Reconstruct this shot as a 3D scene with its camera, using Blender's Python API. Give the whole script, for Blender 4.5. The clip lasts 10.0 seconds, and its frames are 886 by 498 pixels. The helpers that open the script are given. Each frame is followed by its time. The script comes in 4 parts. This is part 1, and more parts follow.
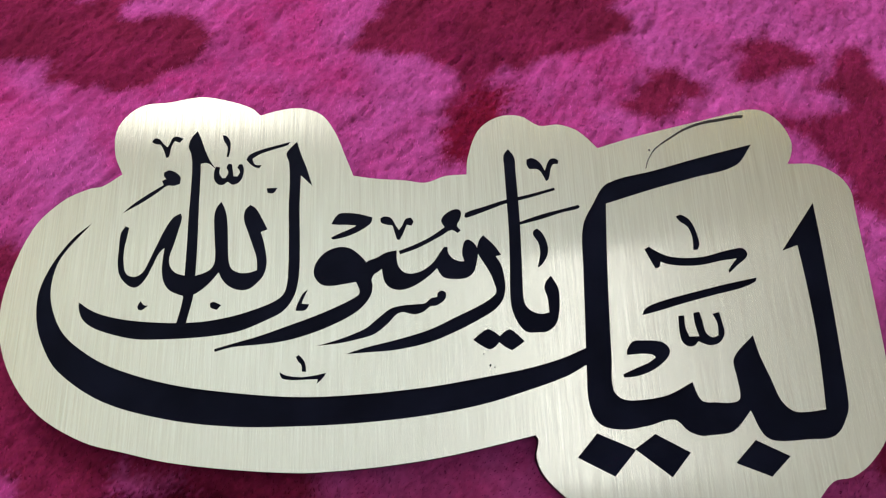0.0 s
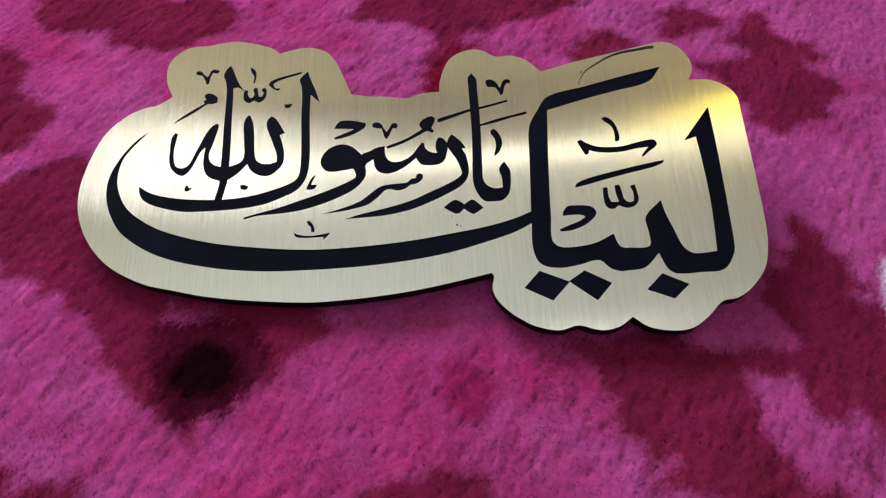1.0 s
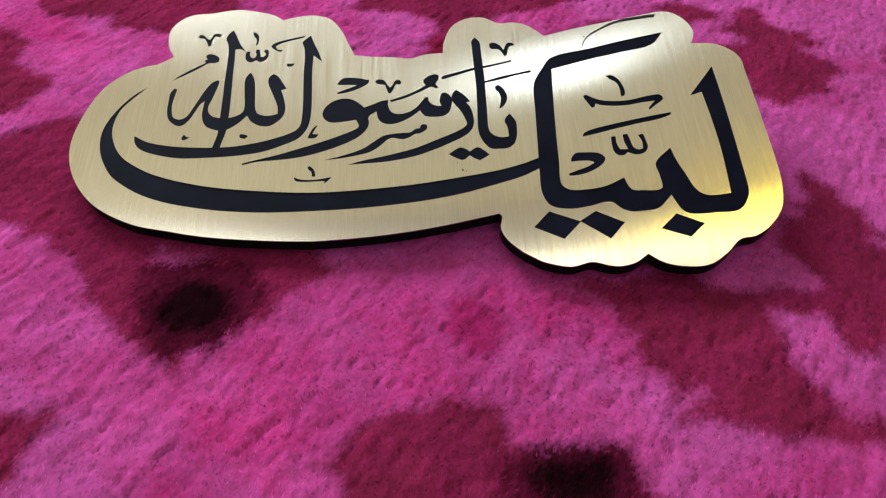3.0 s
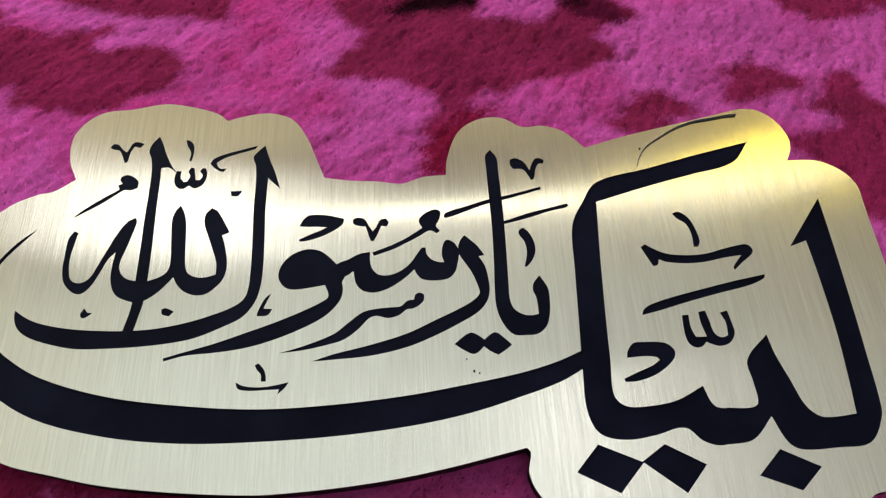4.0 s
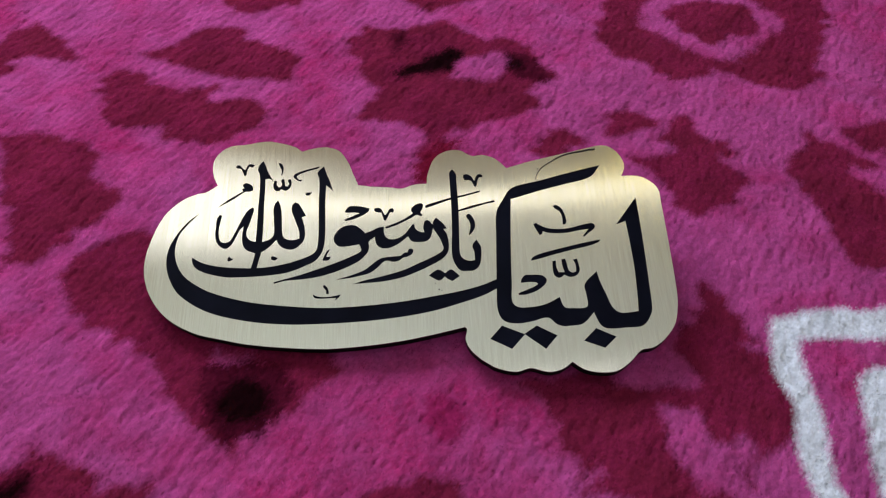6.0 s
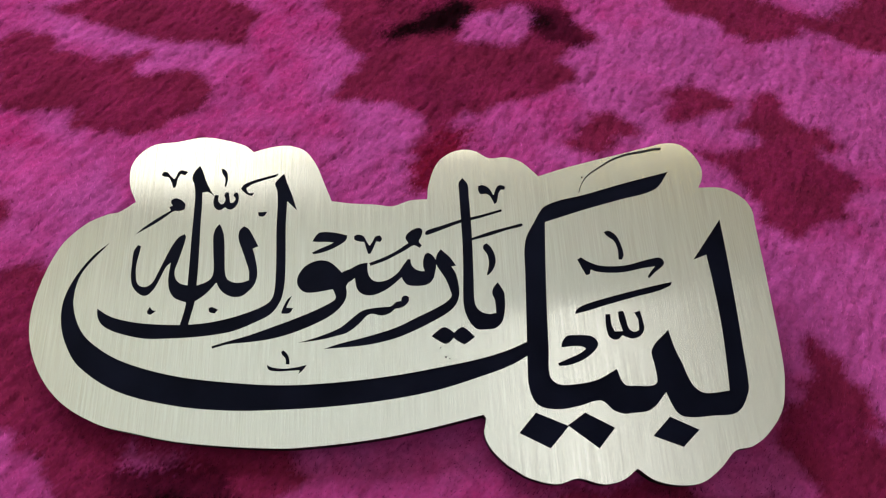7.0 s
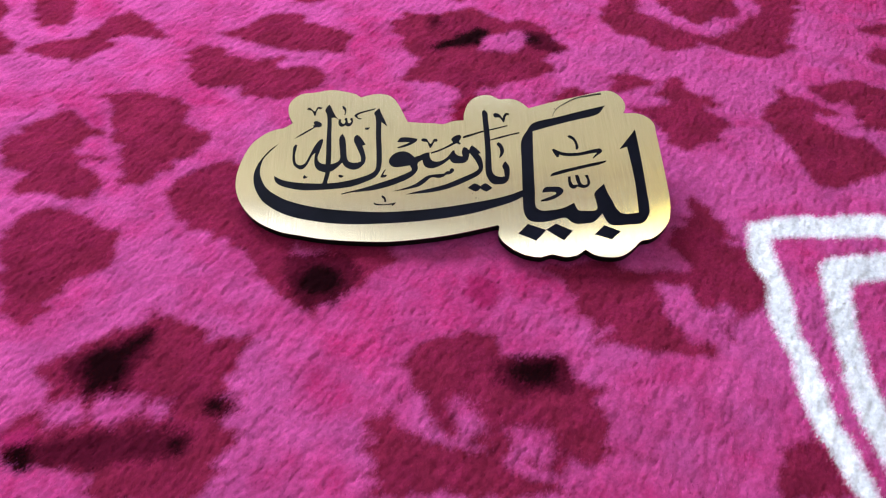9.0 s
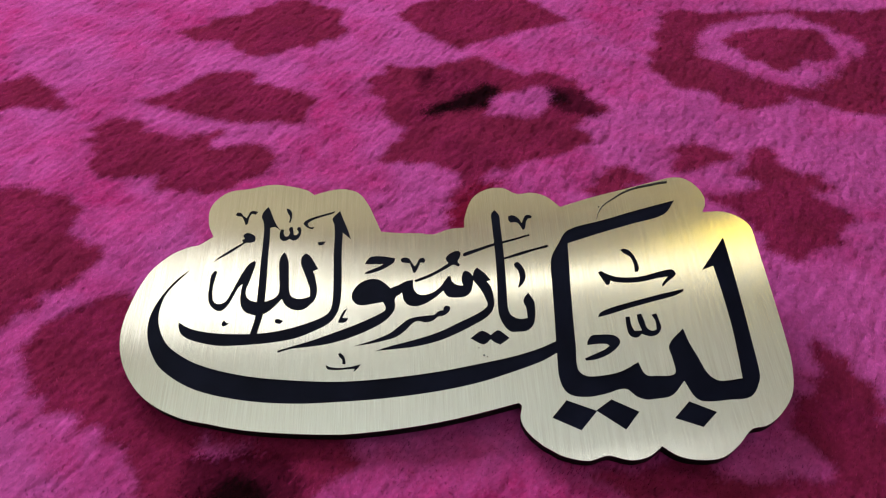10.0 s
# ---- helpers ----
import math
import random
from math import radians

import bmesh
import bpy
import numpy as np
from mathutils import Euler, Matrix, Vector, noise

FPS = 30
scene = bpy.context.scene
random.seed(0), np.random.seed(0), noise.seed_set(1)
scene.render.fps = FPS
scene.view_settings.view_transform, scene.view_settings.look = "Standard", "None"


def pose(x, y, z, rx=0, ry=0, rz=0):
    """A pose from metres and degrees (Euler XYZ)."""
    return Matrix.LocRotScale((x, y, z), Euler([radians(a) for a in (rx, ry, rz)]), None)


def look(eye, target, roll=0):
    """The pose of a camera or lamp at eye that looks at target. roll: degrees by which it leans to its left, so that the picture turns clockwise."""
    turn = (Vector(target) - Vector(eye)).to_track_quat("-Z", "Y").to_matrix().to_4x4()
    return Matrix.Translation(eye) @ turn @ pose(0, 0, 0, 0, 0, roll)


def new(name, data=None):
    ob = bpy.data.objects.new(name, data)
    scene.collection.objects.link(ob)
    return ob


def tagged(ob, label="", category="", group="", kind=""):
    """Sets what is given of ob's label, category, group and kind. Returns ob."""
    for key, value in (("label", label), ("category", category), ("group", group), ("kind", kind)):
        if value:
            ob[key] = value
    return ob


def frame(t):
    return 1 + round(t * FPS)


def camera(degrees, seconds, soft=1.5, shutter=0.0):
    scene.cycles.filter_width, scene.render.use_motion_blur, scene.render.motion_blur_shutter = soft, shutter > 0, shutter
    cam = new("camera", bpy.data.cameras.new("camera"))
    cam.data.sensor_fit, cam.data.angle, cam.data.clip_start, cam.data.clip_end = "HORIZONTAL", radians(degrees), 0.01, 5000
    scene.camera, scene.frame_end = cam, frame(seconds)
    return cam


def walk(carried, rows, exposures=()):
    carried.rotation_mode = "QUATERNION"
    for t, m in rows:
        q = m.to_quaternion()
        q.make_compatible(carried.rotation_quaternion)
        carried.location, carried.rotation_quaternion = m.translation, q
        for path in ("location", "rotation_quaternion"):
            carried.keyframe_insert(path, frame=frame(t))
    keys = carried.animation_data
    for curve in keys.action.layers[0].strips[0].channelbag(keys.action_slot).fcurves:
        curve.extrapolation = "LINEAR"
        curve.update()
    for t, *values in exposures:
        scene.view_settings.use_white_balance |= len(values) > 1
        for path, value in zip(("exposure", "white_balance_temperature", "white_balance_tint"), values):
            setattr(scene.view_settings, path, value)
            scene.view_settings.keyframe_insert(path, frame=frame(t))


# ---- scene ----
# camera and its way over the plaque
cam = camera(61.52, 10.0, soft=1.2)
PATH = [
    (0, (-0.02984, -0.05189, 0.20394), (-0.02125, 0.06334, -0.00200), 2.295),
    (0.1, (-0.03100, -0.04729, 0.19641), (-0.02242, 0.05937, -0.00200), 2.335),
    (0.3, (-0.03235, -0.05167, 0.17806), (-0.02099, 0.05269, -0.00200), 3.473),
    (0.5, (-0.02932, -0.06390, 0.16993), (-0.02051, 0.03815, -0.00200), 2.502),
    (0.8, (-0.02816, -0.09665, 0.20005), (-0.01900, 0.02607, -0.00200), 1.369),
    (1, (-0.02321, -0.13737, 0.22240), (-0.01520, 0.01773, -0.00200), 0.374),
    (1.2, (-0.02389, -0.17914, 0.24848), (-0.01344, 0.00238, -0.00200), 0.425),
    (1.5, (-0.02032, -0.23938, 0.26347), (-0.00956, -0.03095, -0.00200), 0.477),
    (1.8, (-0.03528, -0.27670, 0.26961), (-0.01795, -0.03309, -0.00200), 1.112),
    (2, (-0.03952, -0.28540, 0.25673), (-0.02894, -0.02703, -0.00200), 0.392),
    (2.2, (-0.04040, -0.27335, 0.23240), (-0.03276, -0.03369, -0.00200), -0.046),
    (3.3, (-0.02722, -0.13647, 0.17314), (-0.01324, 0.02140, -0.00200), 2.068),
    (3.5, (-0.02607, -0.11468, 0.17093), (-0.01357, 0.03876, -0.00200), 1.837),
    (3.8, (-0.02619, -0.08524, 0.17025), (-0.01449, 0.05236, -0.00200), 1.666),
    (4, (-0.02588, -0.06965, 0.17017), (-0.01495, 0.06755, -0.00200), 1.819),
    (4.2, (-0.02960, -0.05659, 0.17062), (-0.01898, 0.06744, -0.00200), 1.926),
    (4.5, (-0.02914, -0.06890, 0.16403), (-0.02218, 0.04742, -0.00200), 1.129),
    (4.7, (-0.02741, -0.08553, 0.18013), (-0.02131, 0.04249, -0.00200), 0.483),
    (5, (-0.02428, -0.12803, 0.21529), (-0.01800, 0.04161, -0.00200), 0.111),
    (5.2, (-0.02652, -0.15622, 0.24324), (-0.01504, 0.03703, -0.00200), 1.131),
    (6.3, (-0.01947, -0.17637, 0.29174), (-0.00535, 0.04918, -0.00200), 1.289),
    (6.5, (-0.02046, -0.14464, 0.26740), (-0.00740, 0.05159, -0.00200), 1.504),
    (6.8, (-0.02048, -0.09750, 0.24701), (-0.00716, 0.06620, -0.00200), 1.736),
    (7, (-0.01960, -0.08434, 0.23050), (-0.00850, 0.06963, -0.00200), 1.618),
    (7.3, (-0.01900, -0.08396, 0.23241), (-0.00907, 0.06764, -0.00200), 0.924),
    (7.5, (-0.02048, -0.10562, 0.23861), (-0.00987, 0.05709, -0.00200), 1.104),
    (7.8, (-0.02029, -0.16270, 0.25488), (-0.01159, 0.02500, -0.00200), -0.235),
    (8, (-0.02418, -0.19670, 0.27586), (-0.01302, 0.00222, -0.00200), 0.393),
    (8.3, (-0.01872, -0.25356, 0.28589), (-0.00891, -0.03029, -0.00200), -0.690),
    (8.5, (-0.02887, -0.27200, 0.31242), (-0.01479, -0.02517, -0.00200), 0.103),
    (8.8, (-0.03698, -0.29982, 0.30168), (-0.02239, -0.01908, -0.00200), 0.202),
    (9, (-0.04170, -0.28081, 0.30457), (-0.02985, -0.00772, -0.00200), 0.308),
    (9.2, (-0.04240, -0.26486, 0.28122), (-0.02829, 0.01553, -0.00200), 0.598),
    (9.5, (-0.04082, -0.21485, 0.26042), (-0.02828, 0.03717, -0.00200), 0.484),
    (9.7, (-0.03230, -0.18335, 0.23906), (-0.02224, 0.05840, -0.00200), -0.566),
    (9.8, (-0.02824, -0.16718, 0.23763), (-0.02316, 0.06987, -0.00200), -1.585),
    (9.9, (-0.02579, -0.15628, 0.23246), (-0.02411, 0.07921, -0.00200), -2.563),
    (10, (-0.02455, -0.14180, 0.23107), (-0.02299, 0.08650, -0.00200), -2.442),
]
EXPOSURES = [(0, 0.47), (0.5, 0.42), (1, 0.26), (1.5, 0.58), (2, 0.97), (2.2, 0.97), (3.3, 0.47), (3.5, 0.38), (4.5, 0.47), (5.2, 0.37), (6.3, 0.02), (6.5, 0.02), (7, 0.30), (7.5, 0.32), (8, 0.13), (8.5, 0.77), (9, 0.97), (9.5, 0.84), (10, 0.34)]
walk(cam, [(t, look(eye, target, roll)) for t, eye, target, roll in PATH], EXPOSURES)

# world: a closed room, so only a faint grey outside
world = bpy.data.worlds.new("room_world")
scene.world = world
world.use_nodes = True
world.node_tree.nodes["Background"].inputs["Color"].default_value = (0.5, 0.52, 0.55, 1)
world.node_tree.nodes["Background"].inputs["Strength"].default_value = 0.6

ROOM_W, ROOM_E, ROOM_S, ROOM_N, ROOM_H = -2.0, 2.5, -2.2, 1.34, 2.7
STRIP_LAMP = (1.71, 1.21, 1.43)     # warm strip along the ceiling: middle, and its length
TUBE_LAMP = (0.40, 1.06, 2.20)      # paler tube beside it
PANEL_LAMP = (-1.22, 1.12, 0.90, 0.34)  # white panel on the ceiling: middle, width and depth
BATTEN_LAMP = (0.38, 0.02, 0.16, 0.80)  # white batten on the ceiling almost overhead: middle, width and depth
WALL_GLOW = (0.36, 1.79, 0.34, 0.17)  # unseen glowing panel for a white reflection in the plaque: middle, width and height
NORTH_FILL_WINDOW = (-1.40, -0.05, 0.40, 1.22)   # west, east, sill and head of the unseen low window added beyond the plaque
SOUTH_FILL_WINDOW = (-0.95, 0.95, 0.85, 2.35)    # and of the unseen window added behind the camera


# area lamp in an added, unseen window, filling carpet, walls and ceiling
def fill_light(opening, y, way, watts):
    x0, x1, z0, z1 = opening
    lamp = bpy.data.lights.new("window_fill", "AREA")
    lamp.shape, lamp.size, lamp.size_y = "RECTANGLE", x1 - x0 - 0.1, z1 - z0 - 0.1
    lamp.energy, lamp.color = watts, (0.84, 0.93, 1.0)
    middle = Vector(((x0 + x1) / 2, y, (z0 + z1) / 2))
    new("window_fill", lamp).matrix_world = look(middle, middle + Vector((0, way, 0)))


fill_light(NORTH_FILL_WINDOW, ROOM_N + 0.05, -1, 58.0)
fill_light(SOUTH_FILL_WINDOW, ROOM_S - 0.05, 1, 13.0)


# ---- materials ----
def material(name, colour, rough=0.6, metal=0.0):
    m = bpy.data.materials.new(name)
    m.use_nodes = True
    p = m.node_tree.nodes["Principled BSDF"]
    p.inputs["Base Color"].default_value = (*colour, 1)
    p.inputs["Roughness"].default_value = rough
    p.inputs["Metallic"].default_value = metal
    return m, m.node_tree, p


def add_noise(tree, scale, detail=3.0, stretch=(1, 1, 1)):
    co = tree.nodes.new("ShaderNodeTexCoord")
    mp = tree.nodes.new("ShaderNodeMapping")
    mp.inputs["Scale"].default_value = stretch
    nz = tree.nodes.new("ShaderNodeTexNoise")
    nz.inputs["Scale"].default_value = scale
    nz.inputs["Detail"].default_value = detail
    tree.links.new(co.outputs["Object"], mp.inputs["Vector"])
    tree.links.new(mp.outputs["Vector"], nz.inputs["Vector"])
    return nz


def remap(tree, source, low, high, from_low=0.3, from_high=0.7):
    r = tree.nodes.new("ShaderNodeMapRange")
    r.inputs["From Min"].default_value, r.inputs["From Max"].default_value = from_low, from_high
    r.inputs["To Min"].default_value, r.inputs["To Max"].default_value = low, high
    tree.links.new(source, r.inputs["Value"])
    return r.outputs["Result"]


def mixed(tree, factor, a, b):
    mx = tree.nodes.new("ShaderNodeMix")
    mx.data_type = "RGBA"
    for socket, value in ((mx.inputs["Factor"], factor), (mx.inputs["A"], a), (mx.inputs["B"], b)):
        if isinstance(value, (tuple, float, int)):
            socket.default_value = value
        else:
            tree.links.new(value, socket)
    return mx.outputs["Result"]


def bumped(tree, p, height, strength, distance):
    bp = tree.nodes.new("ShaderNodeBump")
    bp.inputs["Strength"].default_value, bp.inputs["Distance"].default_value = strength, distance
    tree.links.new(height, bp.inputs["Height"])
    tree.links.new(bp.outputs["Normal"], p.inputs["Normal"])


def brushed_gold():
    m, tree, p = material("brushed_pale_gold", (0.80, 0.79, 0.70), 0.25, 1.0)
    fine = add_noise(tree, 1.0, 2.0, (2600, 45, 1))
    broad = add_noise(tree, 1.0, 2.0, (420, 9, 1))
    smear = add_noise(tree, 30, 4.0)
    tint = mixed(tree, remap(tree, broad.outputs["Fac"], 0.0, 1.0), (0.84, 0.85, 0.77, 1), (0.89, 0.90, 0.83, 1))
    tint = mixed(tree, remap(tree, fine.outputs["Fac"], 0.0, 0.6), tint, (0.64, 0.635, 0.56, 1))
    tree.links.new(tint, p.inputs["Base Color"])
    streak = add_noise(tree, 1.0, 3.0, (1300, 20, 1))
    wear = tree.nodes.new("ShaderNodeMath")
    tree.links.new(remap(tree, smear.outputs["Fac"], 0.08, 0.10), wear.inputs[0])
    tree.links.new(remap(tree, streak.outputs["Fac"], 0.04, 0.10), wear.inputs[1])
    tree.links.new(wear.outputs["Value"], p.inputs["Roughness"])
    p.inputs["Anisotropic"].default_value = 1.0
    tg = tree.nodes.new("ShaderNodeTangent")
    tg.direction_type = "UV_MAP"
    tg.uv_map = "brush"
    tree.links.new(tg.outputs["Tangent"], p.inputs["Tangent"])
    bumped(tree, p, fine.outputs["Fac"], 1.0, 0.00002)
    return m


def engraved_black():
    m, tree, p = material("engraved_black_core", (0.005, 0.005, 0.012), 0.7)
    p.inputs["Specular IOR Level"].default_value = 0.022
    raster = add_noise(tree, 1.0, 2.0, (120, 2400, 1))
    cloud = add_noise(tree, 60, 4.0)
    tint = mixed(tree, remap(tree, cloud.outputs["Fac"], 0, 1), (0.0016, 0.0018, 0.0046, 1), (0.0040, 0.0046, 0.0110, 1))
    tree.links.new(tint, p.inputs["Base Color"])
    bumped(tree, p, raster.outputs["Fac"], 0.5, 0.00005)
    return m


def black_edge():
    m, tree, p = material("black_acrylic_edge", (0.003, 0.003, 0.003), 0.5)
    p.inputs["Specular IOR Level"].default_value = 0.03
    cloud = add_noise(tree, 150, 3.0)
    tree.links.new(remap(tree, cloud.outputs["Fac"], 0.3, 0.55), p.inputs["Roughness"])
    return m


def plush():
    m, tree, p = material("plush_pile", (0.5, 0.03, 0.2), 0.9)
    at = tree.nodes.new("ShaderNodeAttribute")
    at.attribute_name = "dye"
    grain = add_noise(tree, 420, 3.0)
    patch = add_noise(tree, 38, 4.0)
    nap = tree.nodes.new("ShaderNodeMath")
    nap.operation = "MULTIPLY"
    tree.links.new(remap(tree, grain.outputs["Fac"], 0.87, 1.13), nap.inputs[0])
    tree.links.new(remap(tree, patch.outputs["Fac"], 0.84, 1.14), nap.inputs[1])
    hs = tree.nodes.new("ShaderNodeHueSaturation")
    tree.links.new(at.outputs["Color"], hs.inputs["Color"])
    tree.links.new(nap.outputs["Value"], hs.inputs["Value"])
    tree.links.new(hs.outputs["Color"], p.inputs["Base Color"])
    p.inputs["Sheen Weight"].default_value = 0.15
    p.inputs["Sheen Roughness"].default_value = 0.5
    tree.links.new(mixed(tree, 0.05, at.outputs["Color"], (1.0, 0.55, 0.8, 1)), p.inputs["Sheen Tint"])
    p.inputs["Specular IOR Level"].default_value = 0.0
    return m


def plaster(name, colour):
    m, tree, p = material(name, colour, 0.85)
    broad, fine = add_noise(tree, 1.3, 4.0), add_noise(tree, 70, 4.0)
    dark = tuple(c * 0.9 for c in colour)
    tree.links.new(mixed(tree, remap(tree, broad.outputs["Fac"], 0, 1), (*colour, 1), (*dark, 1)), p.inputs["Base Color"])
    bumped(tree, p, fine.outputs["Fac"], 0.2, 0.002)
    return m


def glowing(name, colour, strength):
    m, tree, p = material(name, (0.8, 0.8, 0.8), 0.4)
    p.inputs["Emission Color"].default_value = (*colour, 1)
    p.inputs["Emission Strength"].default_value = strength
    return m


GOLD, BLACK_FILL, BLACK_EDGE, PLUSH = brushed_gold(), engraved_black(), black_edge(), plush()
WALL_PAINT, CEILING_PAINT = plaster("cream_wall_paint", (0.70, 0.63, 0.45)), plaster("pale_ceiling_paint", (0.80, 0.88, 0.83))
THREAD = material("dark_thread", (0.012, 0.010, 0.012), 0.6)[0]
WHITE_PLASTIC = material("white_lamp_plastic", (0.75, 0.75, 0.73), 0.4)[0]
WARM_GLOW = glowing("warm_strip_glow", (1.0, 0.74, 0.05), 4.4)
PANEL_GLOW = glowing("white_panel_glow", (1.0, 0.99, 0.95), 1.45)
TUBE_GLOW = glowing("pale_tube_glow", (1.0, 0.95, 0.82), 1.7)
BATTEN_GLOW = glowing("white_batten_glow", (1.0, 0.99, 0.97), 1.9)
COOL_GLOW = glowing("cool_panel_glow", (0.85, 0.95, 1.0), 2.2)


# ---- shaping helpers ----
def part(name, bm, mat, parent=None, label=""):
    me = bpy.data.meshes.new(name)
    bm.to_mesh(me)
    bm.free()
    me.materials.append(mat)
    ob = new(name, me)
    ob.parent = parent
    return tagged(ob, label)


def box(bm, x0, y0, z0, x1, y1, z1):
    ret = bmesh.ops.create_cube(bm, size=1)
    for v in ret["verts"]:
        v.co = Vector(((x0 + x1) / 2 + v.co.x * (x1 - x0), (y0 + y1) / 2 + v.co.y * (y1 - y0), (z0 + z1) / 2 + v.co.z * (z1 - z0)))
    return ret["verts"]


def rounded(knots, steps=5, sharp=58.0, closed=True):
    """A curve through the knots that keeps the corners sharper than that many degrees."""
    p = np.array(knots, float)
    n = len(p)
    corner = []
    for i in range(n):
        a, c = p[i] - p[i - 1], p[(i + 1) % n] - p[i]
        turn = math.degrees(abs(math.atan2(a[0] * c[1] - a[1] * c[0], a @ c)))
        corner.append(turn > sharp or (not closed and i in (0, n - 1)))
    out = []
    for i in range(n if closed else n - 1):
        p0, p1, p2, p3 = p[i - 1], p[i], p[(i + 1) % n], p[(i + 2) % n]
        reach = np.linalg.norm(p2 - p1)
        t1 = (p2 - p1) if corner[i] else (p2 - p0) / np.linalg.norm(p2 - p0) * reach
        t2 = (p2 - p1) if corner[(i + 1) % n] else (p3 - p1) / np.linalg.norm(p3 - p1) * reach
        for k in range(steps):
            s = k / steps
            out.append((2 * s**3 - 3 * s**2 + 1) * p1 + (s**3 - 2 * s**2 + s) * t1 + (3 * s**2 - 2 * s**3) * p2 + (s**3 - s**2) * t2)
    if not closed:
        out.append(p[-1])
    return out


def slab(outline, z0, z1, chamfer=0.0):
    """A solid of that outline (metres) between two heights, with its upper rim chamfered."""
    bm = bmesh.new()
    low = [bm.verts.new((x, y, z0)) for x, y in outline]
    top = [bm.verts.new((x, y, z1)) for x, y in outline]
    n = len(outline)
    bm.faces.new(low)
    upper = bm.faces.new(top)
    for i in range(n):
        bm.faces.new((low[i], low[(i + 1) % n], top[(i + 1) % n], top[i]))
    if chamfer:
        bmesh.ops.bevel(bm, geom=list(upper.edges), offset=chamfer, segments=2, affect="EDGES", clamp_overlap=True)
    bmesh.ops.recalc_face_normals(bm, faces=bm.faces)
    return bm


# ---- room that closes the place ----
def wall(name, x0, y0, x1, y1):
    bm = bmesh.new()
    box(bm, x0, y0, -0.012, x1, y1, ROOM_H)
    tagged(part(name, bm, WALL_PAINT), "plain cream plastered wall of the room", "wall", kind="structure")


def wall_with_window(name, opening, y0, y1):
    bm = bmesh.new()
    x0, x1, z0, z1 = opening
    box(bm, ROOM_W - 0.12, y0, -0.012, x0, y1, ROOM_H)
    box(bm, x1, y0, -0.012, ROOM_E + 0.12, y1, ROOM_H)
    box(bm, x0, y0, -0.012, x1, y1, z0)
    box(bm, x0, y0, z1, x1, y1, ROOM_H)
    tagged(part(name, bm, WALL_PAINT), "plain cream plastered wall with an added window opening", "wall", kind="structure")


# frame of an added window, unseen, that houses a fill lamp
def fill_window(name, opening, y):
    x0, x1, z0, z1 = opening
    unit = tagged(new(name), "added white framed window, unseen, round a fill lamp", "window", kind="structure")
    mid = (x0 + x1) / 2
    for a in ((x0, z0, x0 + 0.05, z1), (x1 - 0.05, z0, x1, z1), (x0 + 0.05, z0, x1 - 0.05, z0 + 0.05), (x0 + 0.05, z1 - 0.05, x1 - 0.05, z1), (mid - 0.02, z0 + 0.05, mid + 0.02, z1 - 0.05)):
        bm = bmesh.new()
        box(bm, a[0], y - 0.02, a[1], a[2], y + 0.02, a[3])
        part("fill_window_frame", bm, WHITE_PLASTIC, unit)


wall_with_window("wall_north", NORTH_FILL_WINDOW, ROOM_N, ROOM_N + 0.12)
wall_with_window("wall_south", SOUTH_FILL_WINDOW, ROOM_S - 0.12, ROOM_S)
fill_window("fill_window_1", SOUTH_FILL_WINDOW, ROOM_S - 0.09)
fill_window("fill_window_2", NORTH_FILL_WINDOW, ROOM_N + 0.09)
wall("wall_west", ROOM_W - 0.12, ROOM_S, ROOM_W, ROOM_N)
wall("wall_east", ROOM_E, ROOM_S, ROOM_E + 0.12, ROOM_N)
bm = bmesh.new()
box(bm, ROOM_W - 0.12, ROOM_S - 0.12, ROOM_H, ROOM_E + 0.12, ROOM_N + 0.12, ROOM_H + 0.12)
tagged(part("ceiling", bm, CEILING_PAINT), "plain white plastered ceiling of the room", "ceiling", kind="structure")


def moved(bm, x, y, z):
    bmesh.ops.translate(bm, verts=bm.verts, vec=(x, y, z))
    return bm


# added glowing panel, so that the plaque mirrors a pale rectangle
wall_glow = new("wall_glow")
wall_glow.location = (WALL_GLOW[0], ROOM_N, WALL_GLOW[1])
wide, high = WALL_GLOW[2] / 2, WALL_GLOW[3] / 2
bm = bmesh.new()
box(bm, -wide - 0.015, -0.03, -high - 0.015, wide + 0.015, 0, high + 0.015)
bmesh.ops.bevel(bm, geom=bm.edges[:], offset=0.006, segments=2, affect="EDGES")
part("housing", bm, WHITE_PLASTIC, wall_glow)
bm = bmesh.new()
box(bm, -wide, -0.044, -high, wide, -0.032, high)
bmesh.ops.bevel(bm, geom=bm.edges[:], offset=0.004, segments=2, affect="EDGES")
part("diffuser", bm, COOL_GLOW, wall_glow, "glowing cool white sheet")
tagged(wall_glow, "flat cool white glowing panel, added on the wall for its reflection", "lamp")

